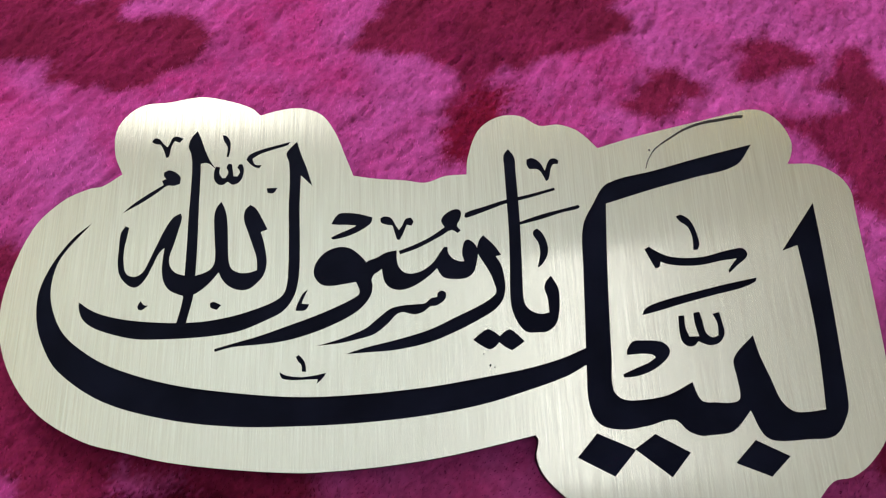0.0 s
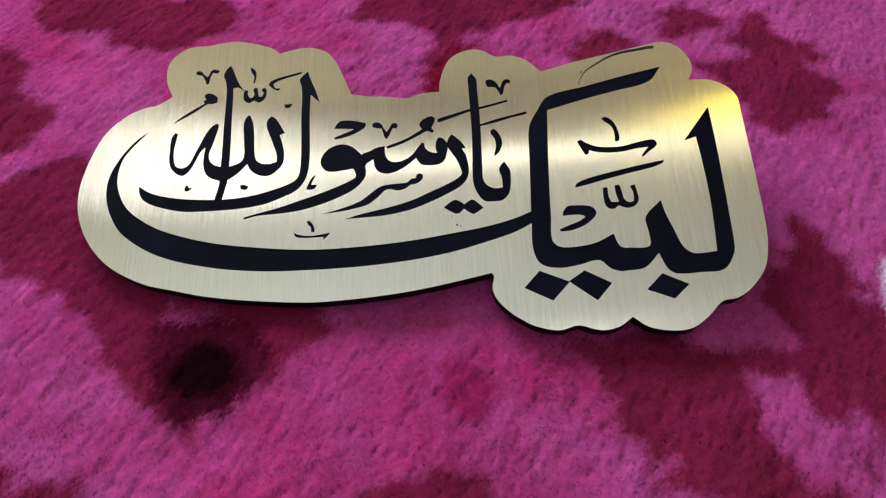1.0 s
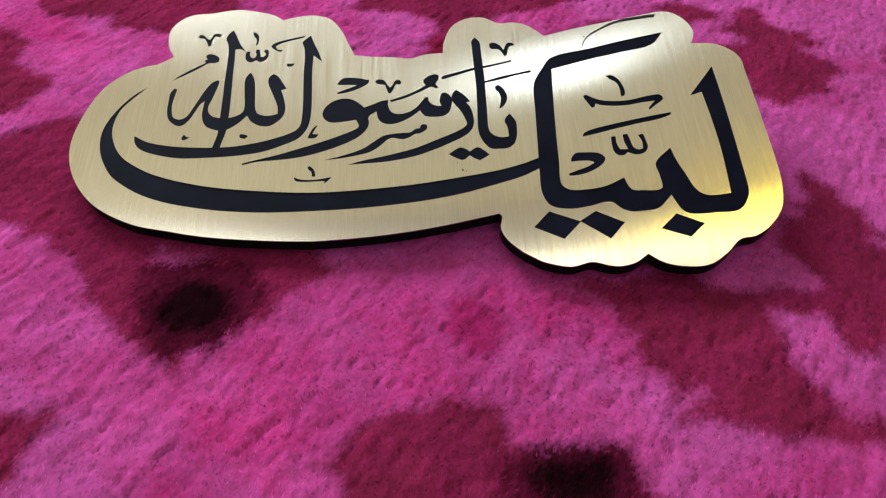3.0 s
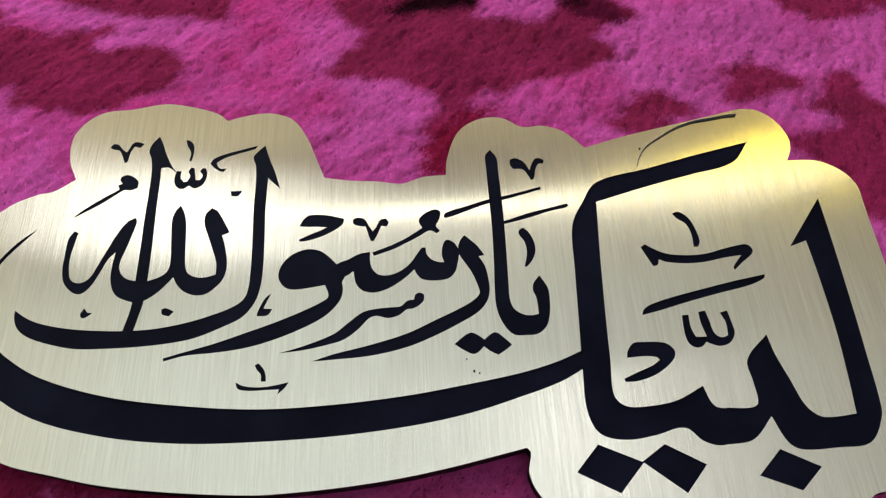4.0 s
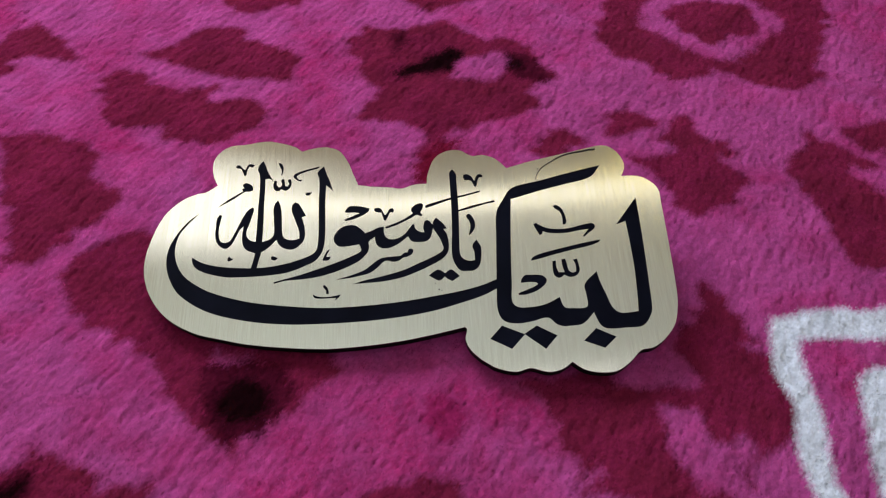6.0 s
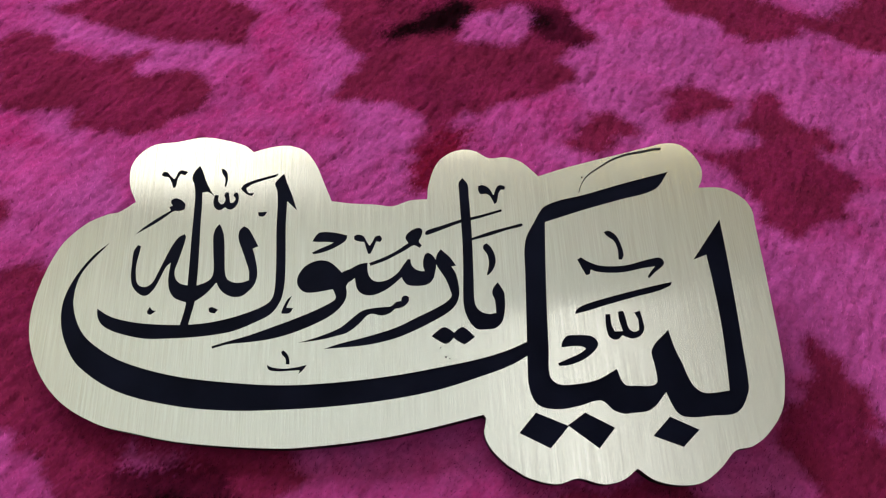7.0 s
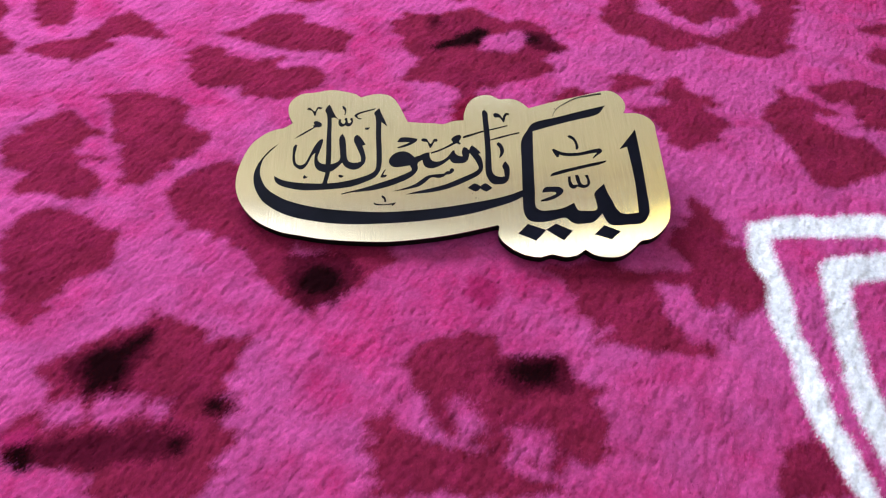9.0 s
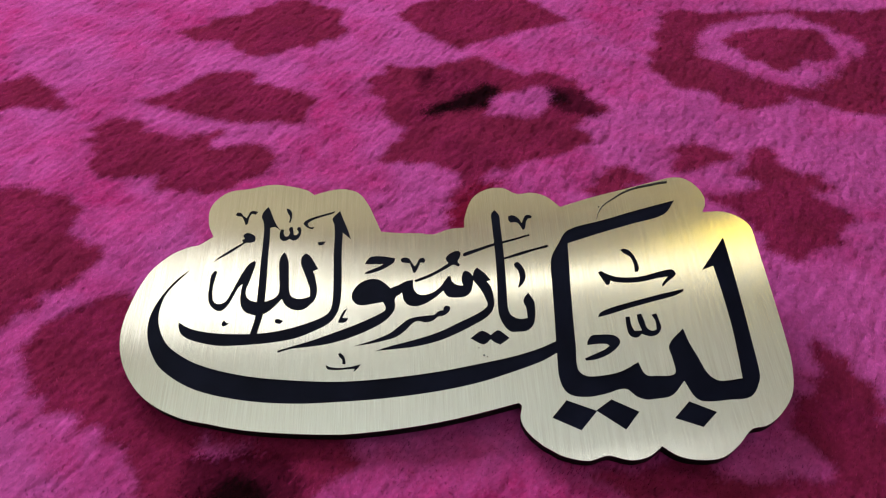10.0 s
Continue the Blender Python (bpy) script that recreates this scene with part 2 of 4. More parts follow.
def strip_lamp(name, place, glow, thick, label):
    strip = new(name)
    strip.location = (place[0], place[1], ROOM_H)
    half = place[2] / 2
    bm = bmesh.new()
    box(bm, -half, -thick, -0.05, half, thick, 0)
    bmesh.ops.bevel(bm, geom=bm.edges[:], offset=0.006, segments=2, affect="EDGES")
    part("channel", bm, WHITE_PLASTIC, strip)
    bm = bmesh.new()
    box(bm, -half + 0.02, -thick * 0.7, -0.07, half - 0.02, thick * 0.7, -0.052)
    bmesh.ops.bevel(bm, geom=bm.edges[:], offset=0.005, segments=2, affect="EDGES")
    part("diffuser", bm, glow, strip, "glowing long diffuser")
    for side in (-half, half):
        bm = bmesh.new()
        box(bm, side - 0.012, -thick * 0.9, -0.074, side + 0.012, thick * 0.9, -0.045)
        part("end_cap", bm, WHITE_PLASTIC, strip)
    tagged(strip, label, "lamp")


strip_lamp("strip_lamp", STRIP_LAMP, WARM_GLOW, 0.045, "long warm yellow strip lamp on the ceiling")
strip_lamp("tube_lamp", TUBE_LAMP, TUBE_GLOW, 0.035, "long pale tube lamp on the ceiling")


def panel_lamp(name, place, glow, label):
    lamp = new(name)
    lamp.location = (place[0], place[1], ROOM_H)
    wide, deep = place[2] / 2, place[3] / 2
    for a in ((-wide - 0.02, -deep - 0.02, wide + 0.02, -deep), (-wide - 0.02, deep, wide + 0.02, deep + 0.02), (-wide - 0.02, -deep, -wide, deep), (wide, -deep, wide + 0.02, deep)):
        bm = bmesh.new()
        box(bm, a[0], a[1], -0.05, a[2], a[3], 0)
        part("frame", bm, WHITE_PLASTIC, lamp)
    bm = bmesh.new()
    box(bm, -wide, -deep, -0.044, wide, deep, -0.03)
    part("diffuser", bm, glow, lamp, "glowing white diffuser")
    tagged(lamp, label, "lamp")


panel_lamp("panel_lamp", PANEL_LAMP, PANEL_GLOW, "flat white panel lamp on the ceiling")
panel_lamp("batten_lamp", BATTEN_LAMP, BATTEN_GLOW, "long white batten lamp on the ceiling")


# ---- plaque ----
PLATE, SKIN, RECESS = 0.0026, 0.0030, 0.00022      # top of the black core, top of the gold skin, depth of the engraving
TOP_EDGE = [(-121.2, 84.3), (-124.1, 91.4), (-124.0, 100.8), (-117.6, 107.7), (-108.0, 108.9), (-98.1, 110.3), (-89.5, 108.5), (-82.3, 105.7), (-79.0, 102.8), (-74.9, 104.0), (-69.6, 104.9), (-65.0, 104.6), (-59.6, 102.1), (-55.3, 95.6), (-52.3, 87.7), (-49.7, 80.6), (-42.8, 79.3), (-33.7, 78.3), (-27.6, 77.3), (-21.6, 79.2), (-14.9, 79.5), (-14.2, 85.2), (-10.5, 94.4), (-4.2, 98.8), (2.9, 98.9), (8.7, 95.2), (14.8, 95.3), (20.6, 92.8), (26.2, 86.6)]
RIGHT_EDGE = [(26.2, 86.6), (38.0, 89.9), (59.4, 94.6), (69.8, 96.9), (74.6, 97.8), (79.7, 97.0), (84.1, 92.7), (86.3, 86.4), (85.6, 82.0), (83.8, 78.6), (92.4, 77.9), (98.5, 73.9), (101.1, 69.0), (101.1, 62.8), (100.6, 39.1), (99.6, 14.4), (98.4, 5.6), (95.5, -3.1), (89.4, -10.2), (83.6, -13.8), (78.1, -14.8)]
LOWER_EDGE = [(78.1, -14.8), (72.8, -19.6), (65.9, -23.9), (58.5, -24.3), (51.5, -22.5), (46.6, -18.7), (41.9, -21.8), (36.9, -22.9), (33.3, -22.4), (27.8, -20.7), (21.2, -22.1), (12.9, -20.0), (8.3, -17.1), (6.0, -15.4), (1.5, -10.4), (-0.3, -5.5), (0.6, -0.8), (-0.2, 0.5)]
LEFT_EDGE = [(-0.2, 0.5), (-10.6, -1.6), (-19.6, -3.3), (-28.6, -4.7), (-37.5, -5.7), (-46.4, -6.4), (-55.2, -6.8), (-64.3, -6.9), (-81.9, -5.4), (-99.9, -2.8), (-112.8, 0.4), (-124.5, 3.8), (-137.8, 11.7), (-147.0, 22.7), (-152.1, 35.9), (-152.1, 49.2), (-146.6, 67.2), (-138.5, 76.2), (-130.9, 79.8), (-126.9, 80.5), (-121.2, 84.3)]
HAIR = [(40.3, 79.1), (41.3, 81.8), (44.0, 85.6), (49.3, 89.2), (53.8, 91.8), (59.3, 93.7), (65.7, 94.7), (70.0, 95.4), (72.7, 95.5)]


def bow(y):
    """How far the plaque's sheet curves up from the carpet towards its lower and upper edges."""
    return 0.1 * (y - 0.07) ** 2


def stripped(bm):
    """Cuts a flat solid into narrow strips, so that it can follow the bow."""
    bmesh.ops.triangulate(bm, faces=bm.faces[:])
    for k in range(48):
        bmesh.ops.bisect_plane(bm, geom=bm.verts[:] + bm.edges[:] + bm.faces[:], plane_co=(0, -0.03 + k * 0.003 + 0.0004, 0), plane_no=(0, 1, 0))
    return bm


def bowed(bm):
    for vert in bm.verts:
        vert.co.z += bow(vert.co.y)
    return bm


def metres(knots):
    return [((0.9764 * x - 0.0027 * y + 1.25) / 1000, (0.9736 * y + 0.0007 * x + 1.86) / 1000) for x, y in knots]


# the plaque leans back on a hump of the carpet, with its lower rim on the pile
LEAN = pose(-0.0002, -0.0010, 0.0033, 10.46, -2.20, -0.20)


plaque = tagged(new("calligraphy_plaque"), "scalloped brushed gold plaque with engraved black calligraphy, leaning on the carpet", "plaque")
plaque.matrix_world = LEAN
edge = metres(rounded(TOP_EDGE[:-1] + RIGHT_EDGE[:-1] + LOWER_EDGE[:-1] + LEFT_EDGE[:-1], 5, 44.0))
part("core", bowed(stripped(slab(edge, -0.0020, PLATE))), BLACK_EDGE, plaque, "black acrylic core")

strokes = []


def glyph(name, label, knots):
    """One engraved stroke, from the knots of its outline in millimetres."""
    strokes.append((name, label, metres(rounded(knots, 5))))


glyph("barred_letter", "bold black letter with long slanting bar", [(73.8, 85.7), (67.9, 78.8), (54.5, 75.3), (41.9, 72.2), (26.7, 67.9), (25.2, 51.2), (23.8, 32.8), (23.1, 21.2), (22.5, 12.2), (24.8, 9.3), (29.8, 8.8), (37.6, 9.9), (44.7, 13.2), (46.4, 8.1), (50.0, 7.0), (53.3, 4.7), (52.6, 0.2), (46.2, -1.6), (41.9, -0.3), (38.2, 3.1), (30.8, 1.7), (23.8, 1.0), (17.7, 2.8), (15.4, 8.5), (15.7, 17.8), (16.8, 33.2), (17.8, 47.4), (19.0, 60.7), (22.9, 68.1), (27.8, 74.5), (42.7, 78.2), (57.5, 82.0)])
glyph("tall_letter", "bold black letter with tall pointed stem", [(49.2, 7.4), (55.2, 7.1), (57.2, 8.3), (57.3, 13.7), (57.3, 19.3), (63.8, 25.7), (64.7, 19.9), (66.5, 13.6), (68.4, 7.0), (71.2, 4.1), (74.9, 3.7), (80.1, 4.2), (81.1, 14.3), (81.9, 26.7), (82.0, 41.7), (81.7, 52.2), (76.9, 50.6), (88.9, 65.4), (88.8, 53.9), (88.2, 34.1), (87.4, 17.7), (86.8, 7.3), (85.8, 2.9), (81.2, -2.9), (73.5, -3.6), (64.7, -3.6), (61.8, -1.7), (59.5, 4.7), (53.9, -0.6), (47.8, -1.5)])
glyph("sweeping_bowl", "long sweeping black bowl stroke", [(16.3, 24.1), (9.3, 21.4), (-0.2, 19.0), (-13.2, 16.9), (-28.1, 14.9), (-46.5, 13.6), (-64.8, 13.5), (-83.3, 15.4), (-102.0, 18.7), (-119.4, 24.5), (-129.6, 30.8), (-134.7, 36.2), (-138.2, 44.3), (-138.6, 51.3), (-136.7, 58.1), (-128.8, 68.4), (-134.1, 63.7), (-139.4, 55.5), (-142.1, 47.4), (-141.8, 39.3), (-139.0, 31.3), (-133.5, 23.4), (-119.9, 14.4), (-101.0, 8.7), (-82.7, 6.1), (-64.6, 5.5), (-46.4, 5.8), (-28.3, 7.2), (-13.6, 9.5), (-0.6, 12.9), (9.8, 16.2), (16.6, 19.6)])
glyph("upper_mark", "small black upright tick", [(47.1, 62.8), (48.8, 63.3), (51.1, 61.5), (52.4, 58.1), (52.9, 53.8), (52.1, 52.0), (50.9, 52.0), (51.1, 56.1), (50.2, 59.3), (48.1, 61.2)])
glyph("boat_mark", "black boat-shaped mark", [(36.5, 52.8), (37.8, 53.6), (40.3, 51.8), (43.4, 50.3), (48.4, 49.6), (53.7, 49.8), (58.8, 51.0), (62.8, 51.8), (65.4, 51.9), (66.5, 50.3), (65.9, 48.9), (63.0, 46.7), (60.3, 44.4), (60.2, 45.4), (63.1, 48.8), (58.4, 48.3), (52.8, 47.3), (47.5, 47.2), (42.7, 47.9), (40.7, 48.8), (40.1, 47.2), (38.9, 46.8), (37.8, 49.4)])
glyph("slash_mark", "slanting black slash", [(33.3, 32.9), (34.1, 34.5), (36.3, 35.8), (41.3, 37.3), (49.2, 39.1), (59.2, 41.2), (66.1, 42.4), (67.9, 42.7), (67.3, 41.5), (62.8, 39.7), (54.8, 38.0), (44.9, 35.7), (38.0, 33.9)])
glyph("tooth_mark", "black three-toothed mark", [(43.5, 32.2), (45.2, 32.3), (45.1, 28.7), (45.8, 26.1), (48.6, 26.0), (47.9, 29.9), (47.9, 32.9), (49.7, 33.2), (50.2, 30.4), (50.7, 27.0), (52.3, 25.6), (54.1, 26.1), (54.3, 29.6), (53.4, 32.4), (55.4, 32.9), (55.8, 29.5), (55.9, 26.6), (54.2, 24.1), (51.4, 23.3), (49.3, 24.0), (48.2, 24.6), (46.8, 23.4), (45.1, 23.3), (43.6, 24.7), (43.2, 27.8)])
glyph("hook_mark", "black hook-shaped mark", [(27.4, 21.5), (27.8, 23.2), (29.6, 25.3), (32.2, 25.5), (37.4, 25.0), (39.4, 23.4), (39.6, 21.6), (37.8, 19.3), (33.9, 16.8), (29.5, 15.4), (26.0, 15.2), (25.7, 16.1), (29.4, 17.6), (33.3, 19.1), (35.5, 20.5), (34.7, 21.3), (31.8, 21.7)])
glyph("diamond_dot", "black diamond dot", [(10.8, -5.9), (16.7, 0.3), (26.8, -4.5), (20.3, -11.2)])
glyph("diamond_dot", "black diamond dot", [(26.5, -4.3), (32.5, -0.5), (41.4, -5.8), (35.6, -12.0)])
glyph("diamond_dot", "black diamond dot", [(53.1, -9.0), (59.4, -3.2), (68.0, -7.8), (62.1, -12.9)])
glyph("tall_stem", "black stem with hooked foot", [(-1.6, 87.5), (-3.1, 85.5), (-3.2, 81.3), (-3.2, 71.2), (-3.2, 61.3), (-3.6, 50.7), (-4.2, 40.4), (-3.9, 36.0), (-2.3, 31.7), (-0.2, 29.4), (2.8, 29.1), (5.8, 29.3), (8.3, 31.3), (9.5, 34.6), (10.0, 38.6), (9.9, 42.1), (8.1, 45.9), (6.4, 43.9), (5.9, 41.9), (6.6, 39.2), (6.7, 34.8), (4.4, 34.5), (2.1, 35.2), (0.3, 36.9), (-0.4, 39.6), (-0.3, 44.3), (0.0, 52.6), (0.3, 63.3), (0.3, 72.1), (0.2, 80.0), (0.1, 84.6)])
glyph("chevron_mark", "small black chevron", [(3.9, 83.7), (5.6, 84.1), (7.8, 82.6), (9.2, 79.7), (10.9, 83.3), (12.4, 83.7), (13.7, 82.9), (13.4, 81.8), (12.0, 81.8), (11.1, 80.3), (10.2, 76.9), (9.3, 76.1), (8.6, 77.9), (7.2, 80.1), (4.5, 80.4), (3.8, 81.9)])
glyph("thin_slash", "thin slanting black stroke", [(-16.3, 65.5), (-15.8, 66.8), (-9.7, 68.7), (-3.6, 70.5), (3.5, 71.9), (11.6, 73.9), (11.7, 73.0), (3.5, 70.8), (-3.7, 69.2), (-9.8, 67.1), (-15.5, 65.2)])
glyph("thin_slash", "thin slanting black stroke", [(0.1, 63.1), (7.1, 65.3), (13.2, 66.7), (18.3, 67.9), (18.8, 67.2), (18.0, 66.6), (13.1, 65.6), (7.0, 63.8), (0.1, 62.2)])
glyph("side_tick", "small curved black tick", [(4.1, 60.0), (5.3, 60.8), (6.6, 59.4), (7.8, 56.4), (7.9, 53.2), (6.7, 50.5), (5.0, 48.7), (4.5, 48.8), (5.2, 51.2), (5.6, 53.7), (5.2, 56.5), (4.0, 58.7)])
glyph("curved_tail_letter", "black letter with long tapering tail", [(-11.0, 59.4), (-12.2, 57.9), (-13.0, 55.4), (-12.7, 53.3), (-11.4, 50.9), (-9.8, 47.9), (-8.6, 44.3), (-8.2, 41.6), (-10.2, 39.5), (-14.2, 37.3), (-20.0, 34.7), (-27.7, 31.3), (-37.2, 28.7), (-46.6, 26.7), (-52.0, 25.1), (-46.6, 25.3), (-37.2, 25.8), (-27.8, 27.6), (-20.1, 30.5), (-14.4, 33.2), (-9.1, 36.2), (-6.6, 38.9), (-5.5, 42.1), (-5.5, 45.6), (-6.2, 49.8), (-7.6, 52.6), (-6.0, 52.9), (-8.0, 56.2)])
glyph("toothed_letter", "black letter with row of teeth", [(-16.4, 57.9), (-15.2, 58.1), (-13.5, 56.5), (-12.8, 54.3), (-13.3, 51.2), (-14.3, 48.1), (-16.3, 46.4), (-19.6, 46.0), (-23.1, 46.6), (-24.4, 48.1), (-25.1, 49.6), (-27.3, 47.6), (-30.2, 45.5), (-33.2, 44.0), (-36.1, 43.4), (-39.0, 44.2), (-40.7, 46.3), (-41.4, 50.1), (-43.8, 48.7), (-46.7, 50.2), (-45.9, 52.4), (-42.8, 53.7), (-39.9, 55.2), (-36.9, 55.7), (-36.9, 52.5), (-36.2, 50.2), (-34.7, 48.7), (-32.3, 48.3), (-29.2, 49.2), (-26.2, 51.5), (-24.2, 54.3), (-22.8, 56.2), (-21.8, 56.1), (-21.6, 54.2), (-20.3, 52.4), (-18.4, 51.5), (-17.0, 51.4), (-17.5, 53.6), (-17.2, 56.1)])
glyph("round_headed_letter", "black letter with round head and tapering tail", [(-42.8, 50.4), (-44.4, 47.1), (-44.2, 45.3), (-44.5, 42.8), (-45.9, 40.3), (-48.9, 37.4), (-54.2, 34.5), (-61.7, 31.6), (-69.2, 29.7), (-76.7, 28.9), (-84.2, 28.5), (-89.4, 27.3), (-89.6, 28.1), (-84.3, 29.5), (-76.8, 31.4), (-69.4, 33.8), (-61.9, 36.3), (-54.3, 39.3), (-48.6, 42.2), (-48.0, 43.6), (-49.0, 46.4), (-52.5, 45.9), (-56.3, 45.5), (-58.9, 45.9), (-60.6, 47.4), (-61.5, 49.7), (-61.0, 52.4), (-59.1, 55.2), (-56.6, 56.8), (-53.6, 57.5), (-50.7, 56.9), (-48.3, 55.1), (-45.9, 52.4), (-43.8, 53.1)])
glyph("round_mark", "black round mark with thin tail", [(-23.3, 64.6), (-22.2, 66.5), (-19.8, 67.9), (-18.0, 68.0), (-17.2, 66.9), (-17.7, 64.7), (-18.6, 62.8), (-17.6, 61.2), (-18.5, 60.4), (-20.4, 61.4), (-23.4, 59.8), (-27.0, 57.9), (-31.0, 56.0), (-35.9, 54.4), (-36.3, 55.5), (-31.4, 57.3), (-27.0, 59.4), (-22.4, 62.4)])
glyph("chevron_mark", "small black chevron", [(-41.6, 66.1), (-40.4, 66.7), (-38.4, 66.1), (-37.0, 63.6), (-36.1, 62.1), (-35.1, 63.5), (-34.0, 65.6), (-32.4, 66.0), (-31.7, 64.6), (-32.3, 63.4), (-33.7, 63.7), (-34.9, 60.9), (-35.9, 59.0), (-36.7, 59.1), (-37.3, 61.1), (-38.0, 63.7), (-39.8, 64.0), (-41.4, 64.8)])
glyph("hook_mark", "black hook-shaped mark", [(-56.4, 64.9), (-55.2, 67.1), (-53.6, 68.3), (-48.8, 68.0), (-44.0, 66.6), (-44.4, 64.9), (-46.0, 63.5), (-48.8, 61.9), (-52.3, 60.6), (-55.9, 60.0), (-56.5, 60.6), (-53.5, 62.0), (-50.8, 63.1), (-48.8, 64.1), (-51.8, 64.5), (-54.2, 64.6)])
glyph("wavy_stroke", "thin wavy black stroke", [(-60.3, 27.8), (-54.1, 29.4), (-46.6, 32.2), (-42.8, 35.1), (-39.0, 37.9), (-35.2, 38.7), (-31.3, 38.9), (-29.0, 39.1), (-27.3, 40.5), (-25.5, 40.8), (-25.1, 42.2), (-23.9, 42.7), (-22.8, 42.0), (-23.0, 40.4), (-24.2, 39.1), (-26.0, 38.2), (-27.5, 38.1), (-29.5, 36.6), (-32.3, 35.9), (-35.6, 36.7), (-37.5, 36.0), (-40.0, 33.4), (-43.8, 30.6), (-48.5, 29.3), (-54.1, 28.3)])
glyph("comma_mark", "tiny black comma", [(-63.1, 44.7), (-64.4, 43.7), (-65.5, 41.8), (-66.5, 39.2), (-66.5, 38.4), (-63.8, 38.5), (-62.6, 40.2), (-64.9, 40.5), (-64.2, 42.3)])
glyph("stem_with_bowl", "black stem with shallow bowl", [(-67.3, 93.0), (-69.3, 91.0), (-70.5, 89.0), (-69.7, 86.1), (-69.3, 80.6), (-69.4, 71.6), (-69.1, 60.7), (-69.0, 52.2), (-69.3, 46.5), (-70.4, 43.4), (-73.5, 41.2), (-79.2, 39.1), (-84.8, 37.6), (-92.3, 36.4), (-99.9, 36.2), (-107.6, 36.7), (-115.3, 37.7), (-122.2, 39.4), (-126.2, 41.1), (-130.0, 43.7), (-129.7, 41.3), (-128.3, 38.4), (-125.5, 36.1), (-120.5, 34.0), (-112.7, 32.0), (-105.2, 31.6), (-97.6, 31.6), (-90.1, 32.0), (-82.6, 33.1), (-75.2, 35.9), (-70.1, 38.6), (-67.2, 42.7), (-66.1, 46.9), (-65.7, 52.0), (-65.8, 60.5), (-66.1, 71.4), (-65.9, 81.5), (-62.3, 77.7), (-64.1, 83.7), (-65.9, 88.5)])
glyph("tall_stem", "tall black stem with barbed head", [(-98.8, 98.2), (-100.5, 95.9), (-101.3, 93.1), (-100.3, 90.2), (-99.7, 85.8), (-99.6, 77.8), (-99.7, 68.9), (-99.6, 61.3), (-99.6, 53.9), (-99.6, 47.7), (-99.7, 42.6), (-101.0, 36.1), (-98.3, 35.6), (-97.5, 39.5), (-96.6, 44.5), (-96.4, 51.7), (-96.5, 62.2), (-96.8, 73.2), (-96.9, 82.2), (-97.1, 86.8), (-95.0, 86.9), (-92.2, 84.7), (-94.3, 87.8), (-96.0, 91.4), (-97.6, 95.7)])
glyph("looped_letter", "black letter with narrow open loop", [(-118.6, 67.0), (-119.8, 64.6), (-119.9, 59.3), (-119.8, 55.1), (-118.8, 51.3), (-116.7, 48.7), (-114.5, 47.5), (-112.8, 48.0), (-110.9, 50.4), (-109.3, 54.1), (-107.8, 57.8), (-106.2, 59.6), (-106.5, 55.4), (-106.4, 51.8), (-105.5, 48.5), (-103.9, 46.3), (-101.5, 45.0), (-98.7, 44.2), (-95.9, 44.9), (-96.3, 50.2), (-99.8, 50.6), (-102.5, 51.6), (-104.2, 53.8), (-104.5, 56.7), (-103.6, 60.1), (-102.5, 64.7), (-101.7, 69.0), (-102.2, 70.4), (-104.3, 69.2), (-106.5, 65.6), (-108.9, 59.7), (-110.5, 55.6), (-112.1, 52.1), (-114.4, 50.8), (-116.9, 51.8), (-118.0, 55.0), (-118.3, 59.2), (-117.8, 63.4), (-117.4, 66.4)])
glyph("lobed_letter", "black letter with two upright lobes", [(-97.2, 44.5), (-95.9, 44.9), (-93.1, 47.0), (-91.0, 49.3), (-89.6, 51.1), (-88.2, 48.5), (-86.2, 46.6), (-83.4, 45.4), (-80.5, 45.6), (-78.1, 47.4), (-76.4, 49.5), (-75.6, 52.2), (-75.6, 55.1), (-76.6, 60.1), (-77.6, 63.3), (-75.6, 64.1), (-77.4, 67.7), (-79.4, 71.1), (-81.1, 72.3), (-82.6, 70.6), (-82.8, 67.5), (-81.5, 63.6), (-79.9, 59.2), (-78.5, 54.9), (-78.3, 51.3), (-80.8, 50.6), (-83.7, 50.8), (-86.0, 52.3), (-86.9, 55.3), (-87.4, 61.7), (-88.0, 68.3), (-88.9, 71.6), (-90.0, 73.7), (-91.3, 71.8), (-91.9, 68.9), (-91.4, 62.0), (-90.9, 55.6), (-91.5, 52.9), (-93.5, 51.3), (-97.3, 50.1)])
glyph("chevron_mark", "small black chevron", [(-112.9, 95.0), (-112.2, 96.3), (-110.7, 96.0), (-109.3, 94.3), (-107.9, 93.0), (-107.2, 94.4), (-106.6, 96.0), (-105.4, 96.6), (-103.0, 95.8), (-104.1, 94.4), (-105.8, 95.0), (-106.7, 92.9), (-107.2, 89.7), (-108.0, 89.3), (-108.9, 91.7), (-110.1, 93.8), (-111.6, 94.2)])
glyph("round_mark", "black round mark with thin tail", [(-108.2, 84.4), (-106.8, 85.0), (-104.7, 84.2), (-103.1, 82.5), (-103.1, 80.3), (-104.9, 79.7), (-106.9, 79.8), (-109.7, 77.7), (-113.5, 75.0), (-119.9, 71.2), (-117.4, 73.7), (-112.7, 77.2), (-108.1, 80.1), (-108.7, 81.5), (-107.5, 82.1), (-108.3, 83.3)])
glyph("upper_mark", "small black upright tick", [(-90.8, 96.5), (-89.5, 96.0), (-88.3, 94.2), (-88.1, 91.4), (-88.6, 88.6), (-89.2, 88.9), (-89.0, 91.9), (-90.2, 94.3)])
